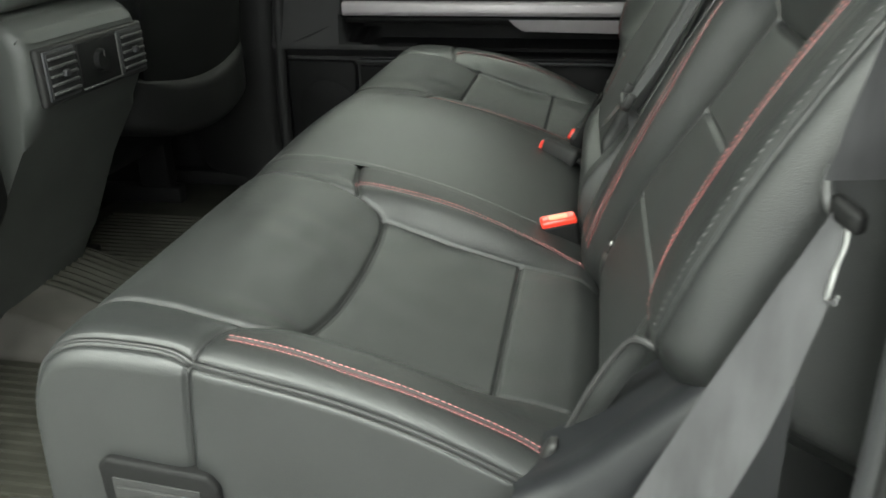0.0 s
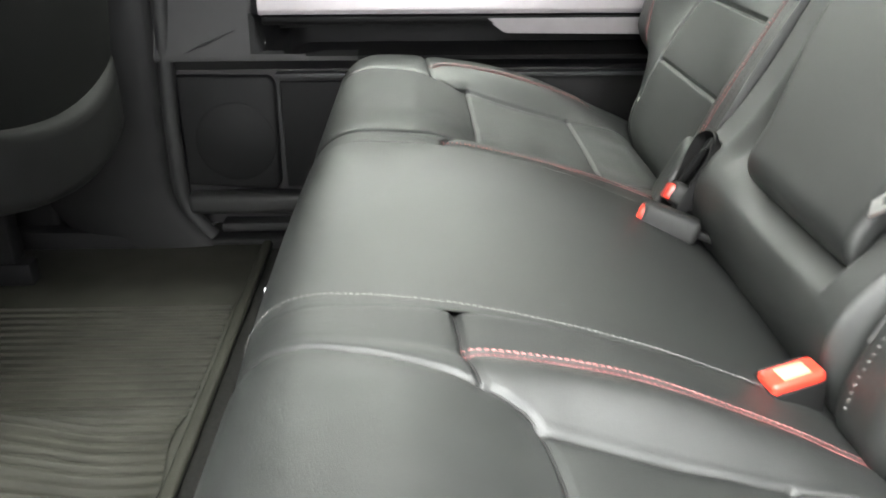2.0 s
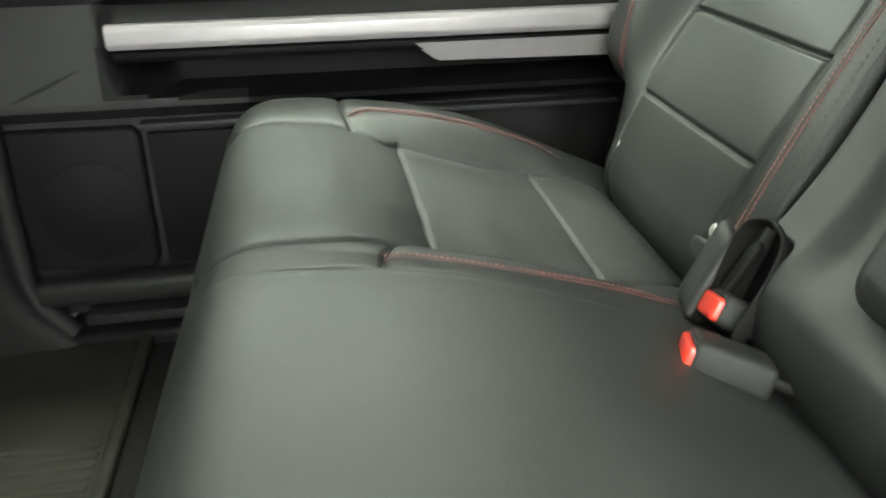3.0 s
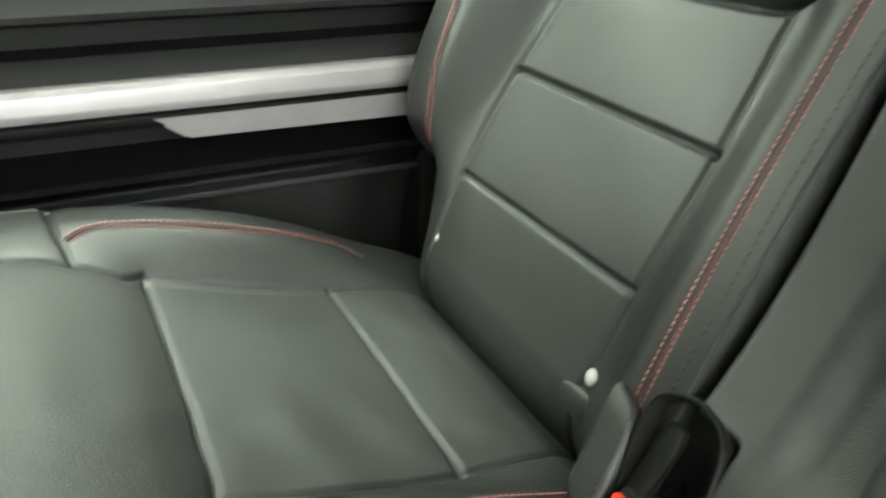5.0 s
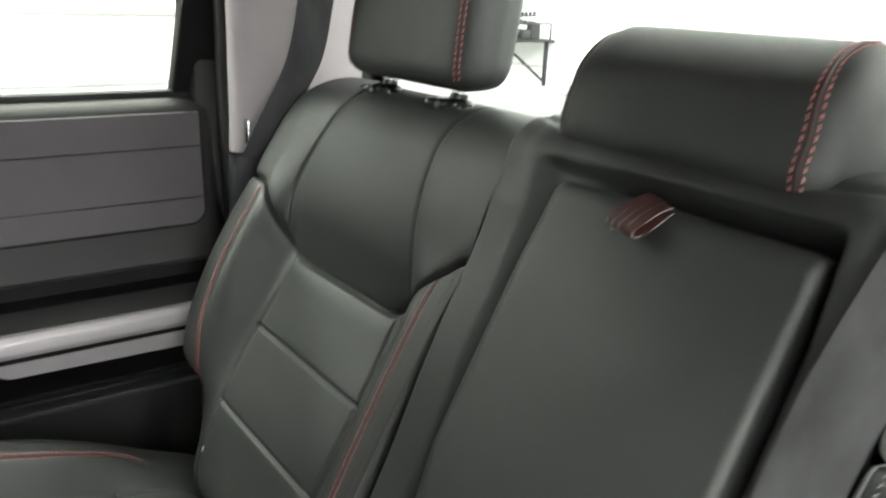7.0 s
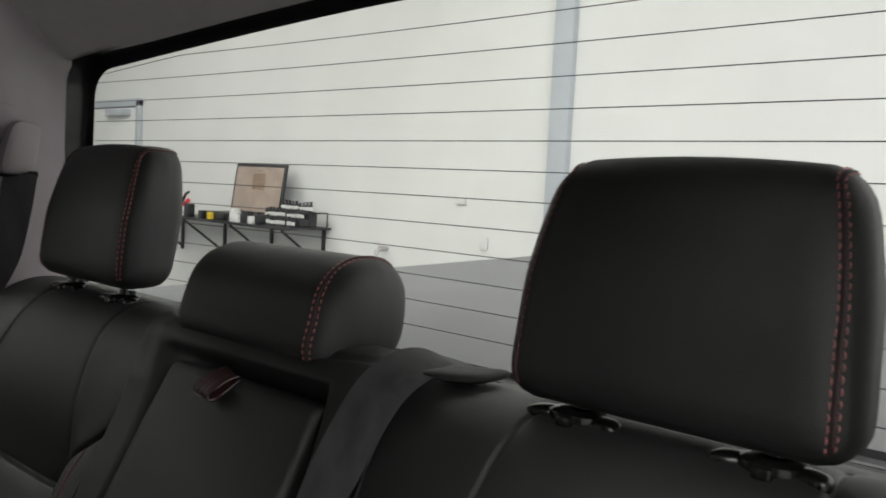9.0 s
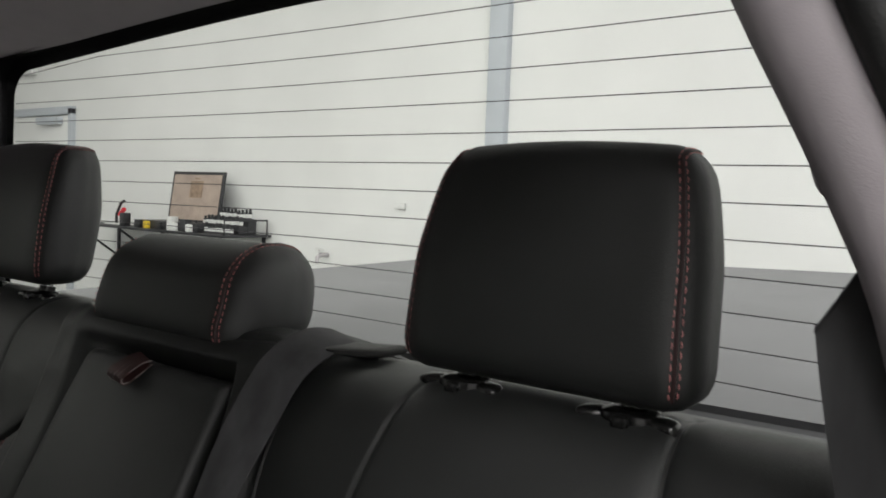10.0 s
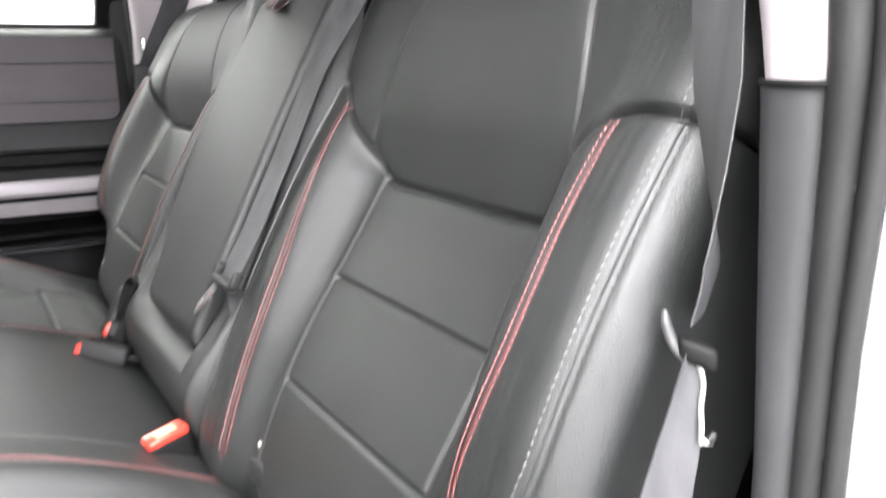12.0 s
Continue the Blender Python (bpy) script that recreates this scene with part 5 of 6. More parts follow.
def buckle_pocket(y, label):
    """The dark moulded pocket at the foot of the seat back, from which buckles rise."""
    t = thing("buckle_pocket", (0.0, y, 0.35), label, "buckle pocket")
    outer = smooth_line([on_back(-0.045, 0.200, 0.030), on_back(-0.01, 0.206, 0.036), on_back(0.020, 0.208, 0.040), on_back(0.036, 0.204, 0.040), on_back(0.046, 0.184, 0.040), on_back(0.044, 0.164, 0.041), on_back(0.034, 0.150, 0.043), on_back(0.010, 0.143, 0.0435), on_back(-0.04, 0.139, 0.0435)], 6)
    mid = sum(outer, Vector()) / len(outer)
    # a broad moulded band that dives into the pocket
    bm = bmesh.new()
    rows = []
    for p in outer:
        inn = (mid - p).normalized()
        rows.append([bm.verts.new(p + inn * d + OUT * o) for d, o in ((-0.001, -0.012), (-0.001, 0.0), (0.0003, 0.0012), (0.0014, 0.0008), (0.0024, -0.002), (0.005, -0.018), (0.009, -0.030))])
    for a, b in zip(rows, rows[1:]):
        for k in range(6):
            bm.faces.new((a[k], a[k + 1], b[k + 1], b[k]))
    part("rim", bm, PLASTIC, t, "black moulded pocket rim")
    # sheet behind the rim, in near-black plastic that deepens the pocket's shade
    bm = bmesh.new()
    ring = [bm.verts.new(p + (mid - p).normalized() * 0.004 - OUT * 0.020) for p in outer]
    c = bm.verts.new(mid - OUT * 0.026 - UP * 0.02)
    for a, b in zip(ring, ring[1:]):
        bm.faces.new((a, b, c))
    part("well", bm, PLASTIC, t, "pocket well with shade put into its colour")
    # rolled leather end of the seat back beside the pocket
    roll = block_skin(lambda p: (lambda q: on_back(-0.020 + q.z * 0.040 + 0.006 * q.y, 0.224 + q.y * 0.017 + 0.006 * q.z, 0.027 + q.x * 0.013 - 0.003 * q.z))(rounded(p, (0.6, 0.5, 0.32))), 10)
    lroll = part("leather_roll", roll, LEATHER_GRAIN, t, "rolled grained leather edge")
    st = bmesh.new()
    for k in range(13):
        a, b = (on_back(-0.052 + (k + d) * 0.005, 0.2125 + 0.006 * (k + d - 6) / 8, 0.0405 - 0.003 * (k + d - 6) / 8) for d in (0.0, 0.62))
        stitch(st, a, b, OUT, 0.0006)
    part("dark_stitching", st, RUBBER, lroll, "", False)
    # tab inside
    tab = block_skin(lambda p: (lambda q: on_back(-0.010 + q.z * 0.036, y + 0.001 + q.y * 0.012 - 0.003 * q.z, 0.030 + q.x * 0.006 - 0.006 * q.y))(rounded(p, (0.7, 0.5, 0.4))), 5)
    part("inner_tab", tab, PLASTIC, t, "charcoal inner tab")


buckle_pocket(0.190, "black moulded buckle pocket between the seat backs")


def latch_tongue(t, place, aim, across, plate_at, plate_aim, name="tongue"):
    aim, across = Vector(aim).normalized(), Vector(across)
    across = (across - across.dot(aim) * aim).normalized()
    m = Matrix.Translation(place) @ Matrix((across, aim.cross(across), aim)).transposed().to_4x4()
    # a loop of two bars round the webbing
    b = box(-0.028, 0.028, -0.006, 0.007, -0.001, 0.010, 0.0045, 3)
    b.transform(m)
    head = part(name, b, PLASTIC_DARK, t, "charcoal moulded belt tongue")
    for k in (-1, 1):
        b = box(k * 0.028 - 0.004, k * 0.028 + 0.004, -0.005, 0.006, -0.013, 0.006, 0.003, 3)
        b.transform(m)
        part("loop_end", b, PLASTIC_DARK, head)
    # steel plate with its square hole, hanging askew
    d = plate_aim.normalized()
    w = d.cross(OUT) - OUT * 0.28
    w = (w - w.dot(d) * d).normalized()
    m = Matrix.Translation(plate_at) @ Matrix((w, d.cross(w), d)).transposed().to_4x4()
    pl = bmesh.new()
    for o in ([(-0.010, 0.0), (0.010, 0.0), (0.010, 0.020), (-0.010, 0.020)], [(-0.010, 0.0201), (-0.005, 0.0201), (-0.005, 0.036), (-0.010, 0.036)], [(0.005, 0.0201), (0.010, 0.0201), (0.010, 0.036), (0.005, 0.036)], [(-0.010, 0.0361), (0.010, 0.0361), (0.0085, 0.047), (-0.0085, 0.047)]):
        prism(o, "y", -0.0013, 0.0013, bm=pl)
    pl.transform(m)
    part("latch_plate", pl, STEEL_WORN, head, "worn steel latch plate", False)
    return head


def middle_belt():
    t = thing("seat_belt", (0.2, -0.2, 0.40), "black middle seat belt lying over the seat back", "seat belt", "rear seat belts")
    key = [(0.625, -0.205, 0.006), (0.590, -0.201, 0.010), (0.555, -0.197, 0.019), (0.528, -0.194, 0.030), (0.505, -0.192, 0.039), (0.478, -0.189, 0.045), (0.43, -0.182, 0.046), (0.36, -0.175, 0.046), (0.27, -0.175, 0.044), (0.17, -0.176, 0.045), (0.120, -0.176, 0.050)]
    pts = smooth_line([on_back(*k) for k in key], 6)
    part("shoulder_strap", ribbon(pts, [Vector((-0.22 * k, 1, 0.06 + 0.26 * k)) for k in (float(sstep(0.74, 0.82, p.z)) for p in pts)], 0.047), WEBBING, t, "black webbing")
    low = smooth_line([on_back(0.124, -0.184, 0.049), on_back(0.112, -0.187, 0.034), on_back(0.098, -0.189, 0.018), on_back(0.080, -0.189, 0.004)], 6)
    part("lap_strap", ribbon(low, [Vector((0, 1, 0)) * (1 - k) + OUT * k for k in np.linspace(0.15, 1.0, len(low))], [float(k) for k in np.linspace(0.040, 0.022, len(low))]), WEBBING, t)
    latch_tongue(t, on_back(0.128, -0.186, 0.055), -UP, Vector((0, 1, 0)) - UP * 0.2, on_back(0.120, -0.172, 0.055), Vector((0, 0.030, 0)) - UP * 0.039)
    g = thing("belt_guide", (0.28, -0.27, 0.86), "flat black belt guide on top of the bench", "belt guide")
    sk = block_skin(lambda p: (lambda q: Vector((0.259 + q.x * 0.024 - q.y * 0.014, -0.226 + q.y * 0.026, 0.868 + q.z * 0.0045)))(rounded(p, (0.5, 0.3, 0.7))), 6)
    part("plate", sk, PLASTIC_DARK, g, "flat black guide plate")
    part("slot", box(0.232, 0.252, -0.152, -0.130, 0.858, 0.8765, 0.003), RUBBER, g)


def near_belt():
    t = thing("seat_belt", (0.1, -0.70, 0.40), "black outer seat belt hanging beside the seat back", "seat belt", "rear seat belts")
    side, depth = Vector((-0.55, 0.835, 0)), Vector((0.80, 0.60, 0))
    key = [(0.215, -0.640, 1.060, -8), (0.185, -0.650, 1.000, -12), (0.160, -0.660, 0.948, -30), (0.149, -0.674, 0.874, -48), (0.131, -0.691, 0.800, -54), (0.122, -0.7025, 0.745, -58), (0.117, -0.710, 0.700, -76), (0.112, -0.716, 0.655, -97), (0.106, -0.714, 0.625, -96)]
    pts = smooth_line([k[:3] for k in key], 6)
    turn = [radians(float(np.interp(-p.z, [-k[2] for k in key], [k[3] for k in key]))) for p in pts]
    w = [side * math.cos(a) - depth * math.sin(a) for a in turn]
    strap = ribbon(pts, w, 0.048)
    # its upper end folds over aslant
    for v in strap.verts:
        i = min(range(len(pts)), key=lambda k: abs(pts[k].z - v.co.z))
        most = 0.950 + 1.5 * (0.024 - (v.co - pts[i]).dot(side))
        if v.co.z > most:
            run = pts[max(i - 1, 0)] - pts[i + 1]
            v.co -= run * ((v.co.z - most) / run.z)
    part("shoulder_strap", strap, WEBBING, t, "black webbing")
    low = smooth_line([(0.104, -0.714, 0.610), (0.088, -0.720, 0.56), (0.060, -0.724, 0.48), (0.032, -0.722, 0.40), (0.005, -0.715, 0.31), (-0.01, -0.705, 0.22)], 8)
    part("lap_strap", ribbon(low, Vector((0.9, -0.12, 0.5)), [float(np.interp(-p.z, [-0.61, -0.56, -0.48, -0.40], [0.010, 0.027, 0.043, 0.050])) for p in low], curl=0.003), WEBBING, t, "black webbing")
    # slider: a black bar with a worn pale cheek, and a thin steel hook below it
    bar = block_skin(lambda p: (lambda q: Vector((0.104 + q.y * 0.006 + q.x * 0.004, -0.717 - q.y * 0.009 + q.x * 0.004, 0.607 - q.y * 0.003 + q.z * 0.0065)))(rounded(p, (0.7, 0.35, 0.7))), 5)
    slider = part("slider", bar, PLASTIC, t, "black belt slider")
    part("cheek", tube(smooth_line([(0.096, -0.700, 0.628), (0.095, -0.703, 0.620), (0.096, -0.708, 0.610), (0.099, -0.714, 0.602)], 5), [0.0015 + 0.0016 * math.sin(math.pi * k / 15) for k in range(16)], 10), CHEEK, slider, "worn grey cheek")
    hook = smooth_line([(0.104, -0.718, 0.602), (0.104, -0.722, 0.592), (0.101, -0.724, 0.580), (0.099, -0.727, 0.570), (0.098, -0.728, 0.562)], 5)
    part("latch_plate", ribbon(hook, Vector((0.55, -0.8, 0)), 0.0030, 0.0018), STEEL_WORN, slider, "bright steel latch plate")
    part("latch_tip", ribbon([(0.098, -0.7275, 0.5625), (0.101, -0.732, 0.5625), (0.102, -0.734, 0.569)], Vector((0.2, -0.2, 1)), 0.004, 0.0016), CHROME, slider)


def far_belt():
    t = thing("seat_belt", (0.2, 0.70, 0.70), "black outer seat belt hanging from its pillar slot", "seat belt", "rear seat belts")
    yy = pillar_y(0.228, 1.02)
    pts = smooth_line([(0.230, yy - 0.016, 1.022), (0.218, yy - 0.022, 0.96), (0.202, yy - 0.022, 0.89), (0.184, 0.668, 0.83), (0.160, 0.682, 0.775), (0.150, 0.700, 0.745)], 8)
    turn = [float(sstep(0.98, 0.80, p.z)) for p in pts]
    part("shoulder_strap", ribbon(pts, [Vector((0.92 - 0.2 * k, -0.36 + 0.3 * k, 0.1)) for k in turn], 0.047), WEBBING, t, "black webbing")
    part("anchor_tongue", box(0.136, 0.140, 0.690, 0.708, 0.765, 0.80, 0.0015), CHROME, t, "bright steel tongue")


middle_belt()
near_belt()
far_belt()

# moulded trough at the outer foot of each outer seat back
def hinge_cover(m, label):
    t = thing("seat_hinge_cover", (0.0, m * 0.66, FLOOR_Z), label, "hinge cover", "hinge covers of the bench")
    path = smooth_line([(0.10, 0, 0.497), (0.060, 0, 0.474), (0.025, 0, 0.440), (-0.010, 0, 0.404), (-0.040, 0, 0.376), (-0.075, 0, 0.352)], 5)
    cross = [(0.590, -0.060), (0.597, -0.014), (0.606, 0.002), (0.620, 0.004), (0.640, 0.003), (0.658, 0.008), (0.672, 0.015), (0.684, 0.013), (0.693, 0.0), (0.699, -0.02), (0.703, -0.20)]
    bm = bmesh.new()
    rows = [[bm.verts.new((p.x + 0.3 * dz * (dz > 0), m * w, p.z + dz)) for w, dz in cross] for p in path]
    for a, b in zip(rows, rows[1:]):
        for k in range(len(cross) - 1):
            bm.faces.new((a[k], a[k + 1], b[k + 1], b[k]))
    part("trough", bm, TROUGH, t, "smooth black moulded trough")
    # a leaf of padded leather with a rolled upper edge
    edge = smooth_line([(-0.052, -0.606, 0.338), (-0.034, -0.614, 0.382), (-0.018, -0.624, 0.428), (-0.003, -0.632, 0.462), (0.008, -0.642, 0.480), (0.022, -0.655, 0.482)], 6)
    fl, rings = bmesh.new(), []
    for i, p in enumerate(edge):
        f = math.sin(math.pi * min(1.0, 0.04 + 0.96 * i / (len(edge) - 1))) ** 0.7
        fall, out = Vector((0.016, -0.004, -0.009)) * f, Vector((0.25, -0.75, 0.45)) * (0.0045 * f + 0.0006)
        rings.append([fl.verts.new((q.x, -m * q.y, q.z)) for q in (p + fall * (0.5 - 0.5 * math.cos(a)) + out * math.sin(a) for a in np.linspace(0, 2 * math.pi, 12, endpoint=False))])
    for a, b in zip(rings, rings[1:]):
        for k in range(12):
            fl.faces.new((a[k], a[(k + 1) % 12], b[(k + 1) % 12], b[k]))
    fl.faces.new(rings[0][::-1])
    fl.faces.new(rings[-1])
    flap = part("side_flap", fl, LEATHER, t, "padded leather flap")
    part("rolled_edge", tube([(p.x, -m * p.y, p.z) for p in edge], 0.0028, 8), PIPING, flap, "rolled leather edge")
    part("foot", box(-0.10, 0.06, m * 0.60, m * 0.70, FLOOR_Z, 0.33, 0.01), PLASTIC, t, "black plastic foot")


hinge_cover(-1, "black moulded hinge trough at the seat's foot")
tab = block_skin(lambda p: (lambda q: Vector((-0.050 + q.x * 0.005 + 0.006 * q.z, -0.632 + q.y * 0.009, 0.366 + q.z * 0.016)))(rounded(p, (0.7, 0.6, 0.6))), 6)
part("end_tab", tab, PLASTIC_DARK, bpy.data.objects["seat_hinge_cover"], "small folded tab")


# ---- floor mats ----
def floor_mat():
    t = thing("floor_mat", (-0.85, 0.2, FLOOR_Z), "ribbed black rubber floor mat over the rear foot well", "floor mat")
    part("sheet", box(-1.20, -0.632, -0.72, 0.765, FLOOR_Z + 0.002, FLOOR_Z + 0.010, 0.003), MAT, t, "thin rubber sheet")
    part("rim", box(-0.648, -0.630, -0.72, 0.765, FLOOR_Z + 0.003, FLOOR_Z + 0.018, 0.005, 3), MAT, t, "raised rubber rim")
    z = FLOOR_Z + 0.010
    y = -0.665
    while y < 0.51:
        if y < -0.145 or y > 0.215:
            rib = prism([(y - 0.0058, z - 0.001), (y - 0.0038, z + 0.0040), (y + 0.0038, z + 0.0040), (y + 0.0058, z - 0.001)], "x", -1.15, -0.655)
            part("rib", rib, MAT, t, smooth=False)
        y += 0.0195
    # the mat climbs over the tunnel towards the console: a smooth dusty crest and a ribbed far slope
    crest, slope = bmesh.new(), bmesh.new()
    across = np.linspace(-0.140, 0.225, 148)
    for bm, low, high in ((crest, -1, 0.012), (slope, 0.007, 1)):
        rows = []
        for x in np.linspace(-1.20, -0.655, 22):
            row = []
            for yy in [v for v in across if low < v < high]:
                rise = 0.004 + 0.075 * float(sstep(-0.72, -1.10, x))
                h = rise * float(sstep(-0.140, -0.085, yy) * sstep(0.225, 0.165, yy)) + 0.0022 * math.sin(x * 38 + yy * 9) * float(sstep(-0.140, -0.10, yy) * sstep(0.225, 0.19, yy))
                if bm is slope:
                    h += 0.0036 * float(np.clip(2.2 * math.sin((yy - 0.215) * 2 * math.pi / 0.0195), -1, 1)) * float(sstep(-1.16, -1.13, x) * sstep(-0.66, -0.69, x)) * float(sstep(0.01, 0.03, yy))
                row.append(bm.verts.new((x + 0.006 * math.sin(yy * 30), yy, z + 0.0004 + h)))
            rows.append(row)
        for a, b in zip(rows, rows[1:]):
            for k in range(len(a) - 1):
                bm.faces.new((a[k], a[k + 1], b[k + 1], b[k]))
    part("tunnel_hump", crest, MAT_DUSTY, t, "smooth dusty rubber hump")
    part("hump_slope", slope, MAT, t, "ribbed rubber slope")


floor_mat()


# ---- front seats and console ----
def front_seat(m, label):
    t = thing("front_seat", (-1.1, m * 0.42, FLOOR_Z), label, "front seat", "front seats")

    def back(p):
        q = rounded(p, (0.6, 0.30, 0.22))
        x = -0.93 + q.x * 0.085 + 0.22 * (q.z + 1) * 0.42 * 0.5 + 0.02 * (1 - q.y * q.y)
        return Vector((x, m * (0.42 + q.y * (0.255 - 0.02 * max(0, q.z))), 0.84 + q.z * 0.42))
    part("backrest", block_skin(back, 14), LEATHER_FRONT_SHADED, t, "dark leather seat back")

    def pocket(p):
        q = rounded(p, (0.6, 0.25, 0.25))
        x = -0.842 + q.x * 0.012 + 0.22 * (0.62 + q.z * 0.22 - 0.42) * 0.5 + 0.015 * (1 - q.y * q.y)
        return Vector((x, m * (0.42 + q.y * 0.215), 0.62 + q.z * 0.20))
    part("map_pocket", block_skin(pocket, 10), LEATHER_FRONT_SHADED, t, "dark vinyl map pocket")

    def skirt(p):
        q = rounded(p, (0.6, 0.4, 0.35))
        x = -0.93 + q.x * 0.10 + 0.03 * (1 - q.y * q.y)
        return Vector((x, m * (0.42 + q.y * 0.262), 0.375 + q.z * 0.060 + 0.055 * q.y * q.y))
    part("lower_skirt", block_skin(skirt, 12), PLASTIC, t, "black plastic skirt under the seat back")

    def base(p):
        q = rounded(p, (0.3, 0.3, 0.4))
        return Vector((-1.22 + q.x * 0.27, m * (0.42 + q.y * 0.25), 0.33 + q.z * 0.085))
    part("cushion", block_skin(base, 8), LEATHER_FRONT_SHADED, t, "dark leather seat cushion")
    for k in (-1, 1):
        part("rail", box(-1.45, -1.02, m * (0.42 + k * 0.19) - 0.018, m * (0.42 + k * 0.19) + 0.018, FLOOR_Z + 0.002, FLOOR_Z + 0.05, 0.005), PLASTIC, t, "dark steel seat rail")
        part("riser", box(-1.12, -1.04, m * (0.42 + k * 0.19) - 0.022, m * (0.42 + k * 0.19) + 0.022, FLOOR_Z + 0.05, 0.28, 0.008), PLASTIC, t, "black seat riser")
        part("bolt_cover", box(-1.045, -1.03, m * (0.42 + k * 0.19) - 0.012, m * (0.42 + k * 0.19) + 0.012, 0.25, 0.29, 0.003), METAL_DARK, t)
    return t


def console():
    t = thing("centre_console", (-1.05, 0, FLOOR_Z), "black centre console with rear air vents", "centre console")
    out = [(-1.55, FLOOR_Z + 0.002), (-1.02, FLOOR_Z + 0.002), (-0.95, 0.20), (-0.885, 0.34), (-0.83, 0.43), (-0.794, 0.487), (-0.790, 0.575), (-0.805, 0.605), (-0.85, 0.622), (-1.55, 0.60)]
    part("body", prism(out, "y", -0.152, 0.152, 0.026, segments=5), CONSOLE, t, "charcoal moulded console body")
    lid = block_skin(lambda p: (lambda q: Vector((-1.03 + q.x * 0.20, q.y * 0.150, 0.632 + q.z * 0.020 + 0.006 * (1 - q.y * q.y))))(rounded(p, (0.25, 0.25, 0.7))), 10)
    part("lid", lid, CONSOLE, t, "padded charcoal arm rest lid")
    part("vent_panel", box(-0.794, -0.782, -0.140, 0.140, 0.492, 0.576, 0.010, 3), PLASTIC_DARK, t, "charcoal vent panel")
    for k in (-1, 1):
        yc = k * 0.0945
        v = part("air_vent", box(-0.784, -0.779, yc - 0.036, yc + 0.036, 0.500, 0.570, 0.004), METAL_DARK, t, "grey edged air vent")
        part("vent_well", box(-0.7795, -0.7775, yc - 0.032, yc + 0.032, 0.504, 0.566, 0.001), RUBBER, v)
        for j in range(5):
            z = 0.511 + j * 0.012
            part("slat", box(-0.779, -0.7735, yc - 0.031, yc + 0.031, z - 0.0018, z + 0.0018, 0.001), CHEEK, v)
        part("tab", box(-0.776, -0.769, yc - 0.006, yc + 0.006, 0.531, 0.541, 0.002), METAL_DARK, v)
    p = part("control_plate", box(-0.784, -0.778, -0.052, 0.052, 0.502, 0.568, 0.004), PLASTIC, t, "dark control plate")
    part("plate_edge", box(-0.780, -0.776, 0.050, 0.054, 0.503, 0.567, 0.001), CHEEK, p)
    part("plate_edge", box(-0.780, -0.776, -0.052, 0.052, 0.500, 0.503, 0.001), CHEEK, p)
    kn = bmesh.new()
    bmesh.ops.create_cone(kn, cap_ends=True, segments=28, radius1=0.018, radius2=0.016, depth=0.008)
    kn.transform(Matrix.Translation((-0.774, 0.0, 0.536)) @ Matrix.Rotation(radians(90), 4, "Y"))
    part("knob", kn, PLASTIC, p, "round black knob")
    part("knob_mark", box(-0.7705, -0.7694, -0.0010, 0.0010, 0.542, 0.551, 0.0004), CHEEK, p)
    return t


front_seat(1, "dark leather front passenger seat seen from behind")
front_seat(-1, "dark leather driver's seat seen from behind")
console()


# ---- outside: bed cover and workshop ----
bm = bmesh.new()
vs = [bm.verts.new(p) for p in ((0.50, -0.88, 0.820), (0.50, 0.88, 0.795), (2.05, 0.88, 0.822), (2.05, -0.88, 0.880))]
bm.faces.new(vs)
ex = bmesh.ops.extrude_face_region(bm, geom=bm.faces[:])
for v in ex["geom"]:
    if isinstance(v, bmesh.types.BMVert):
        v.co.z -= 0.05
bmesh.ops.bevel(bm, geom=bm.edges[:], offset=0.012, segments=3, affect="EDGES")
t = thing("bed_cover", (1.3, 0, 0.75), "flat grey vinyl cover over the truck bed", "bed cover")
part("cover", bm, COVER, t, "grey vinyl cover")
for k in (-1, 1):
    part("bed_side", box(0.48, 2.15, k * 0.87, k * 0.99, -0.10, 0.775, 0.02, 3), PAINT, t, "white painted bed side")
part("tailgate", box(2.10, 2.17, -0.86, 0.86, -0.05, 0.80, 0.02, 3), PAINT, t, "white painted tailgate")

GROUND = -0.55
WALL_X = 4.60
whole("ground", box(-9, 9, -7, 13, GROUND - 0.05, GROUND, 0), CONCRETE, "grey concrete workshop floor", "floor", kind="structure")
whole("wall_east", box(WALL_X, WALL_X + 0.2, -7, 13, GROUND, 4.2, 0), WALL, "white painted workshop wall with a pale column", "wall", kind="structure")
whole("wall_west", box(-9.2, -9, -7, 13, GROUND, 4.2, 0), WALL, "plain white workshop wall", "wall", kind="structure")
whole("wall_south", box(-9, 9, -3.6, -3.4, GROUND, 4.2, 0), WALL, "plain white workshop wall", "wall", kind="structure")
whole("wall_north", box(-9, 9, 10.4, 10.6, GROUND, 4.2, 0), WALL, "plain white workshop wall", "wall", kind="structure")
whole("ceiling_workshop", box(-9.2, 9.2, -7.2, 13.2, 4.2, 4.3, 0), WALL, "white workshop ceiling", "ceiling", kind="structure")
whole("wall_column", box(WALL_X - 0.06, WALL_X + 0.02, 2.39, 2.55, GROUND, 4.2, 0.01), COLUMN, "pale grey steel column against the white wall", "column", kind="structure")


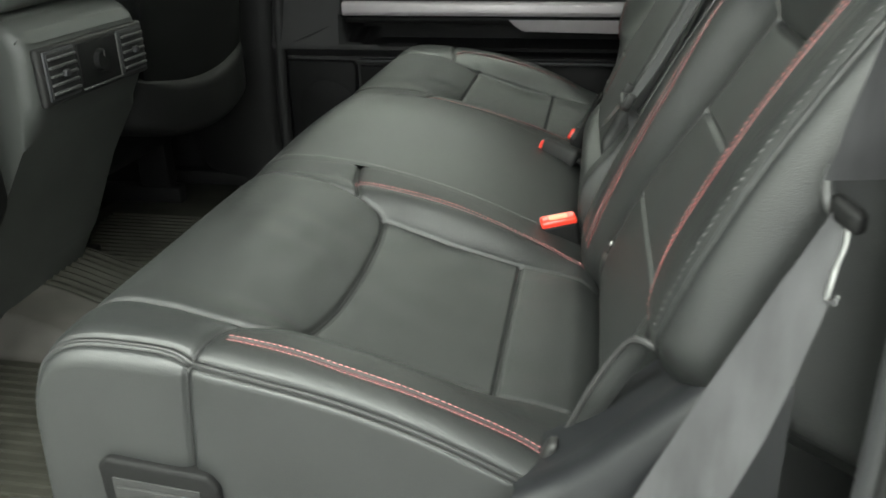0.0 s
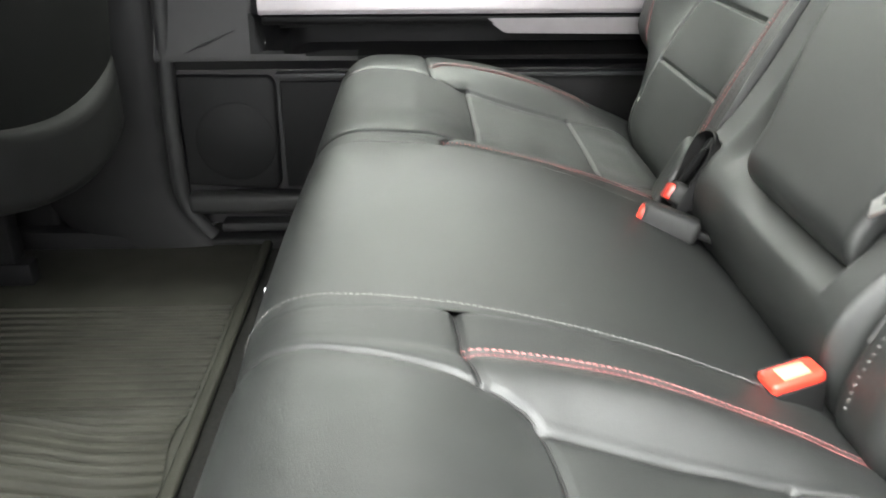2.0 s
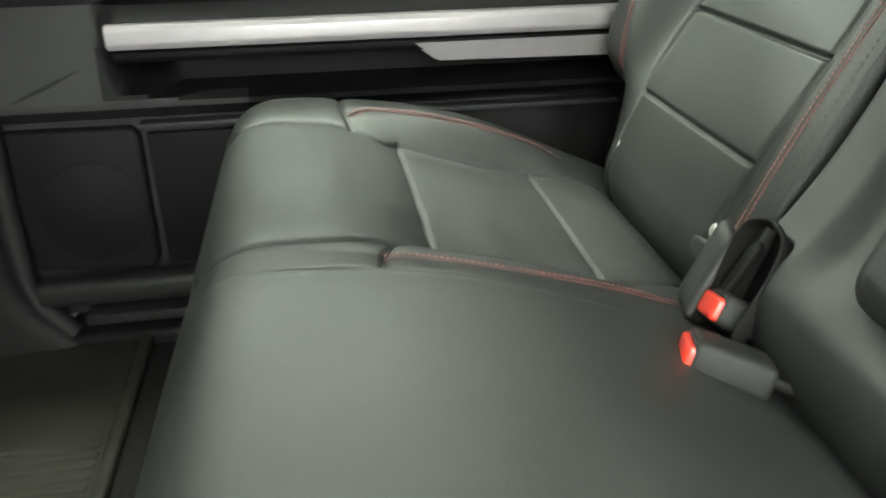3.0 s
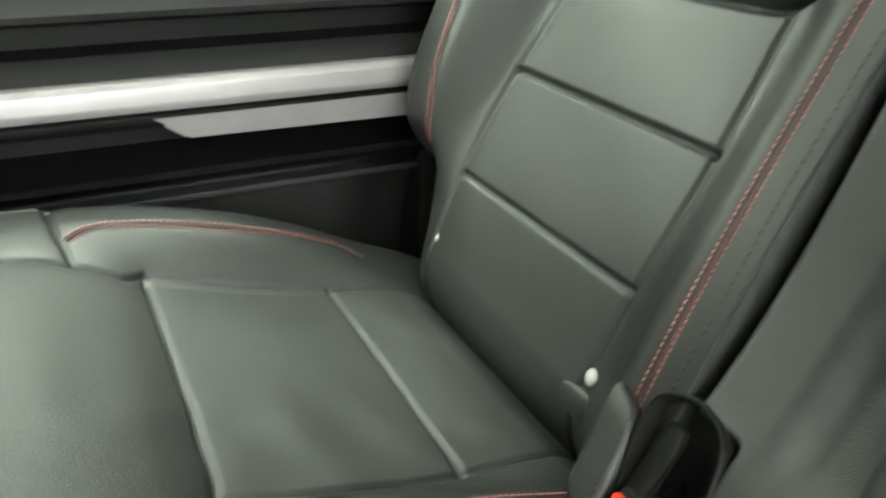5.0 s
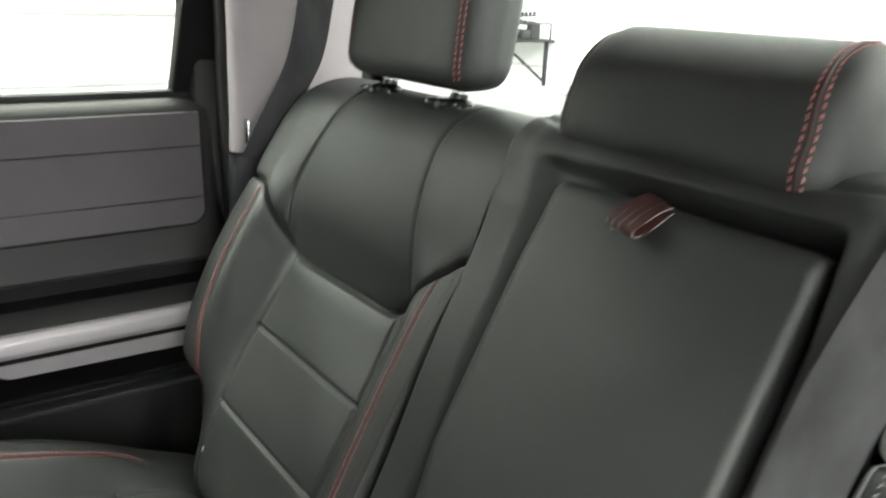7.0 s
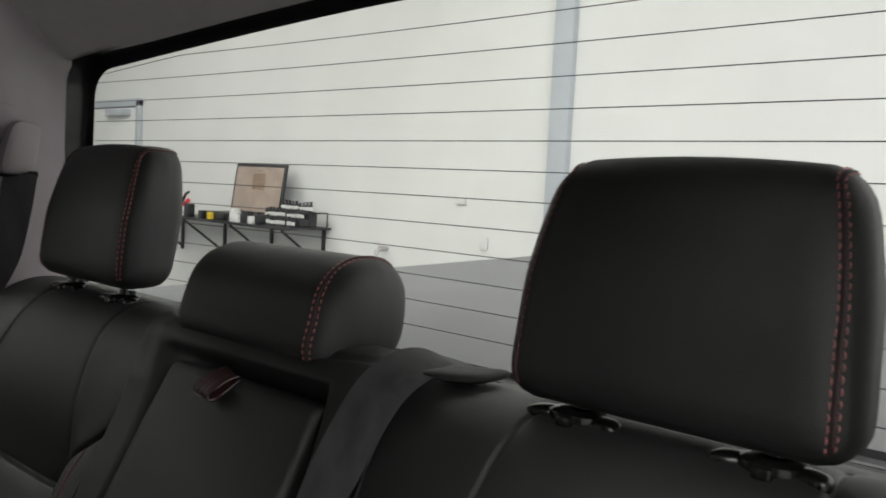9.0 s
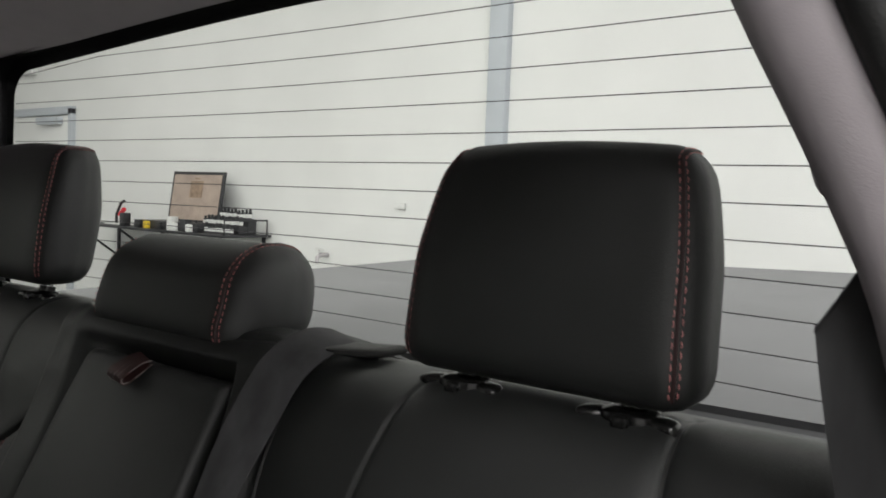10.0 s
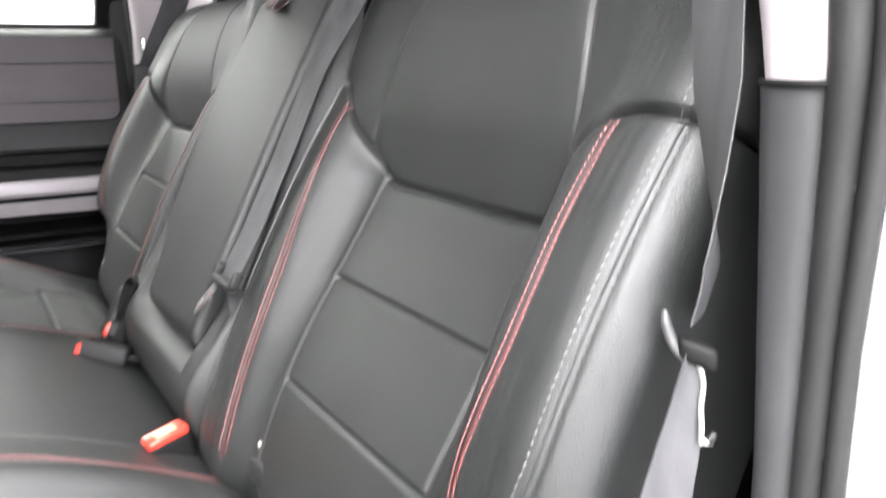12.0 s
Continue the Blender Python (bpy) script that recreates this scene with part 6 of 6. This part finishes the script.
def roller_door():
    """The sectional door beyond the far side window."""
    t = thing("sectional_door", (1.5, 10.3, GROUND), "closed white sectional door with ribbed panels", "garage door", kind="structure")
    for k in range(5):
        z = -0.265 + 0.845 * (k - 0)
        part("door_section", box(-2.5, 4.2, 10.30, 10.36, max(GROUND + 0.01, z - 0.825), z - 0.003, 0.006), WALL, t, "white door section")
        part("section_rail", box(-2.5, 4.2, 10.25, 10.31, z - 0.02, z + 0.02, 0.008), RAIL_GREY, t)


roller_door()


def wall_shelf():
    t = thing("wall_shelf", (4.3, 6.1, 0.605), "long dark steel wall shelf on slanted brackets", "shelf")
    part("shelf_board", box(4.05, 4.598, 4.86, 7.35, 0.603, 0.625, 0.004), METAL_DARK, t, "dark shelf board")
    for y in (4.95, 5.72, 6.50, 7.30):
        part("wall_bar", box(4.570, 4.599, y - 0.014, y + 0.014, 0.225, 0.602, 0.003), METAL_DARK, t, "dark upright bar on the wall")
        part("brace", tube([(4.10, y, 0.595), (4.575, y, 0.265)], 0.012, 6), METAL_DARK, t, "slanted dark brace")
    part("end_rail", tube([(4.08, 4.87, 0.625), (4.08, 4.87, 0.755), (4.55, 4.87, 0.755), (4.55, 4.87, 0.625)], 0.008, 6), METAL_DARK, t)
    c = thing("display_case", (4.35, 5.85, 0.625), "open dark case with a framed brown print in its lid", "display case")
    part("tray", box(4.12, 4.40, 5.30, 6.15, 0.627, 0.705, 0.006), METAL_DARK, c, "dark tray")
    lid = box(-0.012, 0.012, -0.39, 0.39, 0.0, 0.49, 0.004)
    lid.transform(Matrix.Translation((4.38, 5.72, 0.69)) @ Matrix.Rotation(radians(8), 4, "Y"))
    lid = part("lid", lid, METAL_DARK, c, "dark framed lid")
    pr = box(-0.016, -0.0125, -0.36, 0.36, 0.03, 0.46, 0.0)
    pr.transform(Matrix.Translation((4.38, 5.72, 0.69)) @ Matrix.Rotation(radians(8), 4, "Y"))
    part("print", pr, POSTER, lid, "faded brown print", False)
    ink = box(-0.018, -0.0165, -0.10, 0.09, 0.24, 0.40, 0.0)
    box(-0.018, -0.0165, -0.04, 0.04, 0.415, 0.43, 0.0, bm=ink)
    ink.transform(Matrix.Translation((4.38, 5.72, 0.69)) @ Matrix.Rotation(radians(8), 4, "Y"))
    part("print_block", ink, POSTER_INK, lid, "", False)

    rack = thing("bottle_rack", (4.3, 5.15, 0.625), "stepped dark rack for small bottles", "rack")
    for j in range(3):
        part("step", box(4.16 + j * 0.10, 4.255 + j * 0.10, 4.90, 5.46, 0.6255, 0.633 + j * 0.065, 0.002), METAL_DARK, rack)
    rng = random.Random(3)
    for j in range(3):
        for i in range(11):
            z0 = 0.633 + j * 0.065
            h = rng.uniform(0.075, 0.095)
            x, y = 4.205 + j * 0.10, 4.93 + i * 0.050
            b = thing("bottle", (x, y, z0), "small black bottle with a white label in the rack", "bottle", "bottles in the rack")
            part("body", tube([(x, y, z0 + 0.0005), (x, y, z0 + h * 0.62), (x, y, z0 + h * 0.70)], [0.019, 0.019, 0.011], 10), METAL_DARK, b)
            part("paper_label", tube([(x, y, z0 + h * 0.12), (x, y, z0 + h * 0.50)], 0.0197, 10), WHITE_PLASTIC, b, "white paper label")
            part("cap", tube([(x, y, z0 + h * 0.69), (x, y, z0 + h)], 0.012, 8), METAL_DARK, b)
    rng = random.Random(8)
    for i, (y, mat) in enumerate(((5.62, WHITE_PLASTIC), (5.68, WHITE_PLASTIC), (5.40, WHITE_PLASTIC), (6.05, YELLOW), (5.48, METAL_DARK), (5.85, METAL_DARK), (6.2, METAL_DARK), (6.45, METAL_DARK))):
        h = 0.07 if mat is YELLOW else rng.uniform(0.06, 0.13)
        whole("small_box", box(4.09, 4.17, y - 0.035, y + 0.035, 0.6255, 0.625 + h, 0.006), mat, "small carton standing on the wall shelf" if mat is WHITE_PLASTIC else "yellow block on the wall shelf" if mat is YELLOW else "dark tool box on the wall shelf", "box", "clutter on the wall shelf")
    k = thing("bench_vice", (4.3, 6.75, 0.625), "small red and dark clamp on the wall shelf", "clamp")
    part("post", tube([(4.25, 6.80, 0.626), (4.25, 6.80, 0.725), (4.25, 6.72, 0.845), (4.25, 6.66, 0.865)], 0.014, 8), METAL_DARK, k)
    part("handle", tube([(4.25, 6.74, 0.725), (4.25, 6.66, 0.785)], 0.022, 8), SIGN_RED, k, "red handle")
    part("foot", box(4.18, 4.32, 6.60, 6.90, 0.6255, 0.64, 0.004), WHITE_PLASTIC, k)


wall_shelf()

# tap on the wall
t = thing("wall_tap", (4.55, 4.15, 0.42), "small pale grey garden tap on the white wall", "tap")
part("body", tube([(4.60, 4.15, 0.50), (4.52, 4.15, 0.50), (4.48, 4.15, 0.48), (4.47, 4.15, 0.43)], [0.02, 0.02, 0.018, 0.015], 10), SILVER, t)
part("wheel", tube([(4.50, 4.15 + 0.045 * math.cos(a), 0.545 + 0.018 * math.sin(a)) for a in np.linspace(0, 6.28, 14)], 0.007, 6), WHITE_PLASTIC, t)
part("spindle", tube([(4.51, 4.15, 0.50), (4.50, 4.15, 0.545)], 0.008, 8), SILVER, t)
# small fittings on the wall
whole("junction_box", box(4.575, 4.599, 3.30, 3.40, 0.92, 0.965, 0.004), WHITE_PLASTIC, "small white junction box on the wall", "junction box")
whole("wall_outlet", box(4.58, 4.599, 3.07, 3.14, 0.58, 0.68, 0.004), WHITE_PLASTIC, "white wall outlet on the workshop wall", "outlet")


def exit_door():
    d = thing("door_1", (4.58, 8.9, GROUND), "closed white workshop door in a pale frame", "door", kind="structure")
    part("door_leaf", box(4.565, 4.60, 8.32, 9.5, GROUND + 0.005, 1.80, 0.004), WALL, d, "white door leaf")
    part("frame", box(4.54, 4.60, 8.24, 8.31, GROUND + 0.002, 1.88, 0.006), COLUMN, d)
    part("frame", box(4.54, 4.60, 8.24, 9.6, 1.81, 1.90, 0.006), COLUMN, d)
    part("closer", box(4.49, 4.56, 8.45, 8.95, 1.70, 1.78, 0.006), COLUMN, d, "grey door closer")
    s = thing("exit_sign", (4.55, 9.4, 2.31), "white exit sign with red letters above the door", "exit sign")
    part("housing", box(4.52, 4.60, 9.12, 9.70, 2.31, 2.63, 0.01), WHITE_PLASTIC, s, "white sign housing")
    cu = bpy.data.curves.new("letters", "FONT")
    cu.body, cu.size, cu.extrude, cu.align_x, cu.align_y = "EXIT", 0.27, 0.002, "CENTER", "CENTER"
    tmp = new("letters", cu)
    me = bpy.data.meshes.new_from_object(tmp)
    bpy.data.objects.remove(tmp)
    me.transform(Matrix.Translation((4.517, 9.41, 2.47)) @ Matrix.Rotation(radians(-90), 4, "Z") @ Matrix.Rotation(radians(90), 4, "X"))
    link_mesh("letters", me, SIGN_RED, s, "red letters", False)


exit_door()
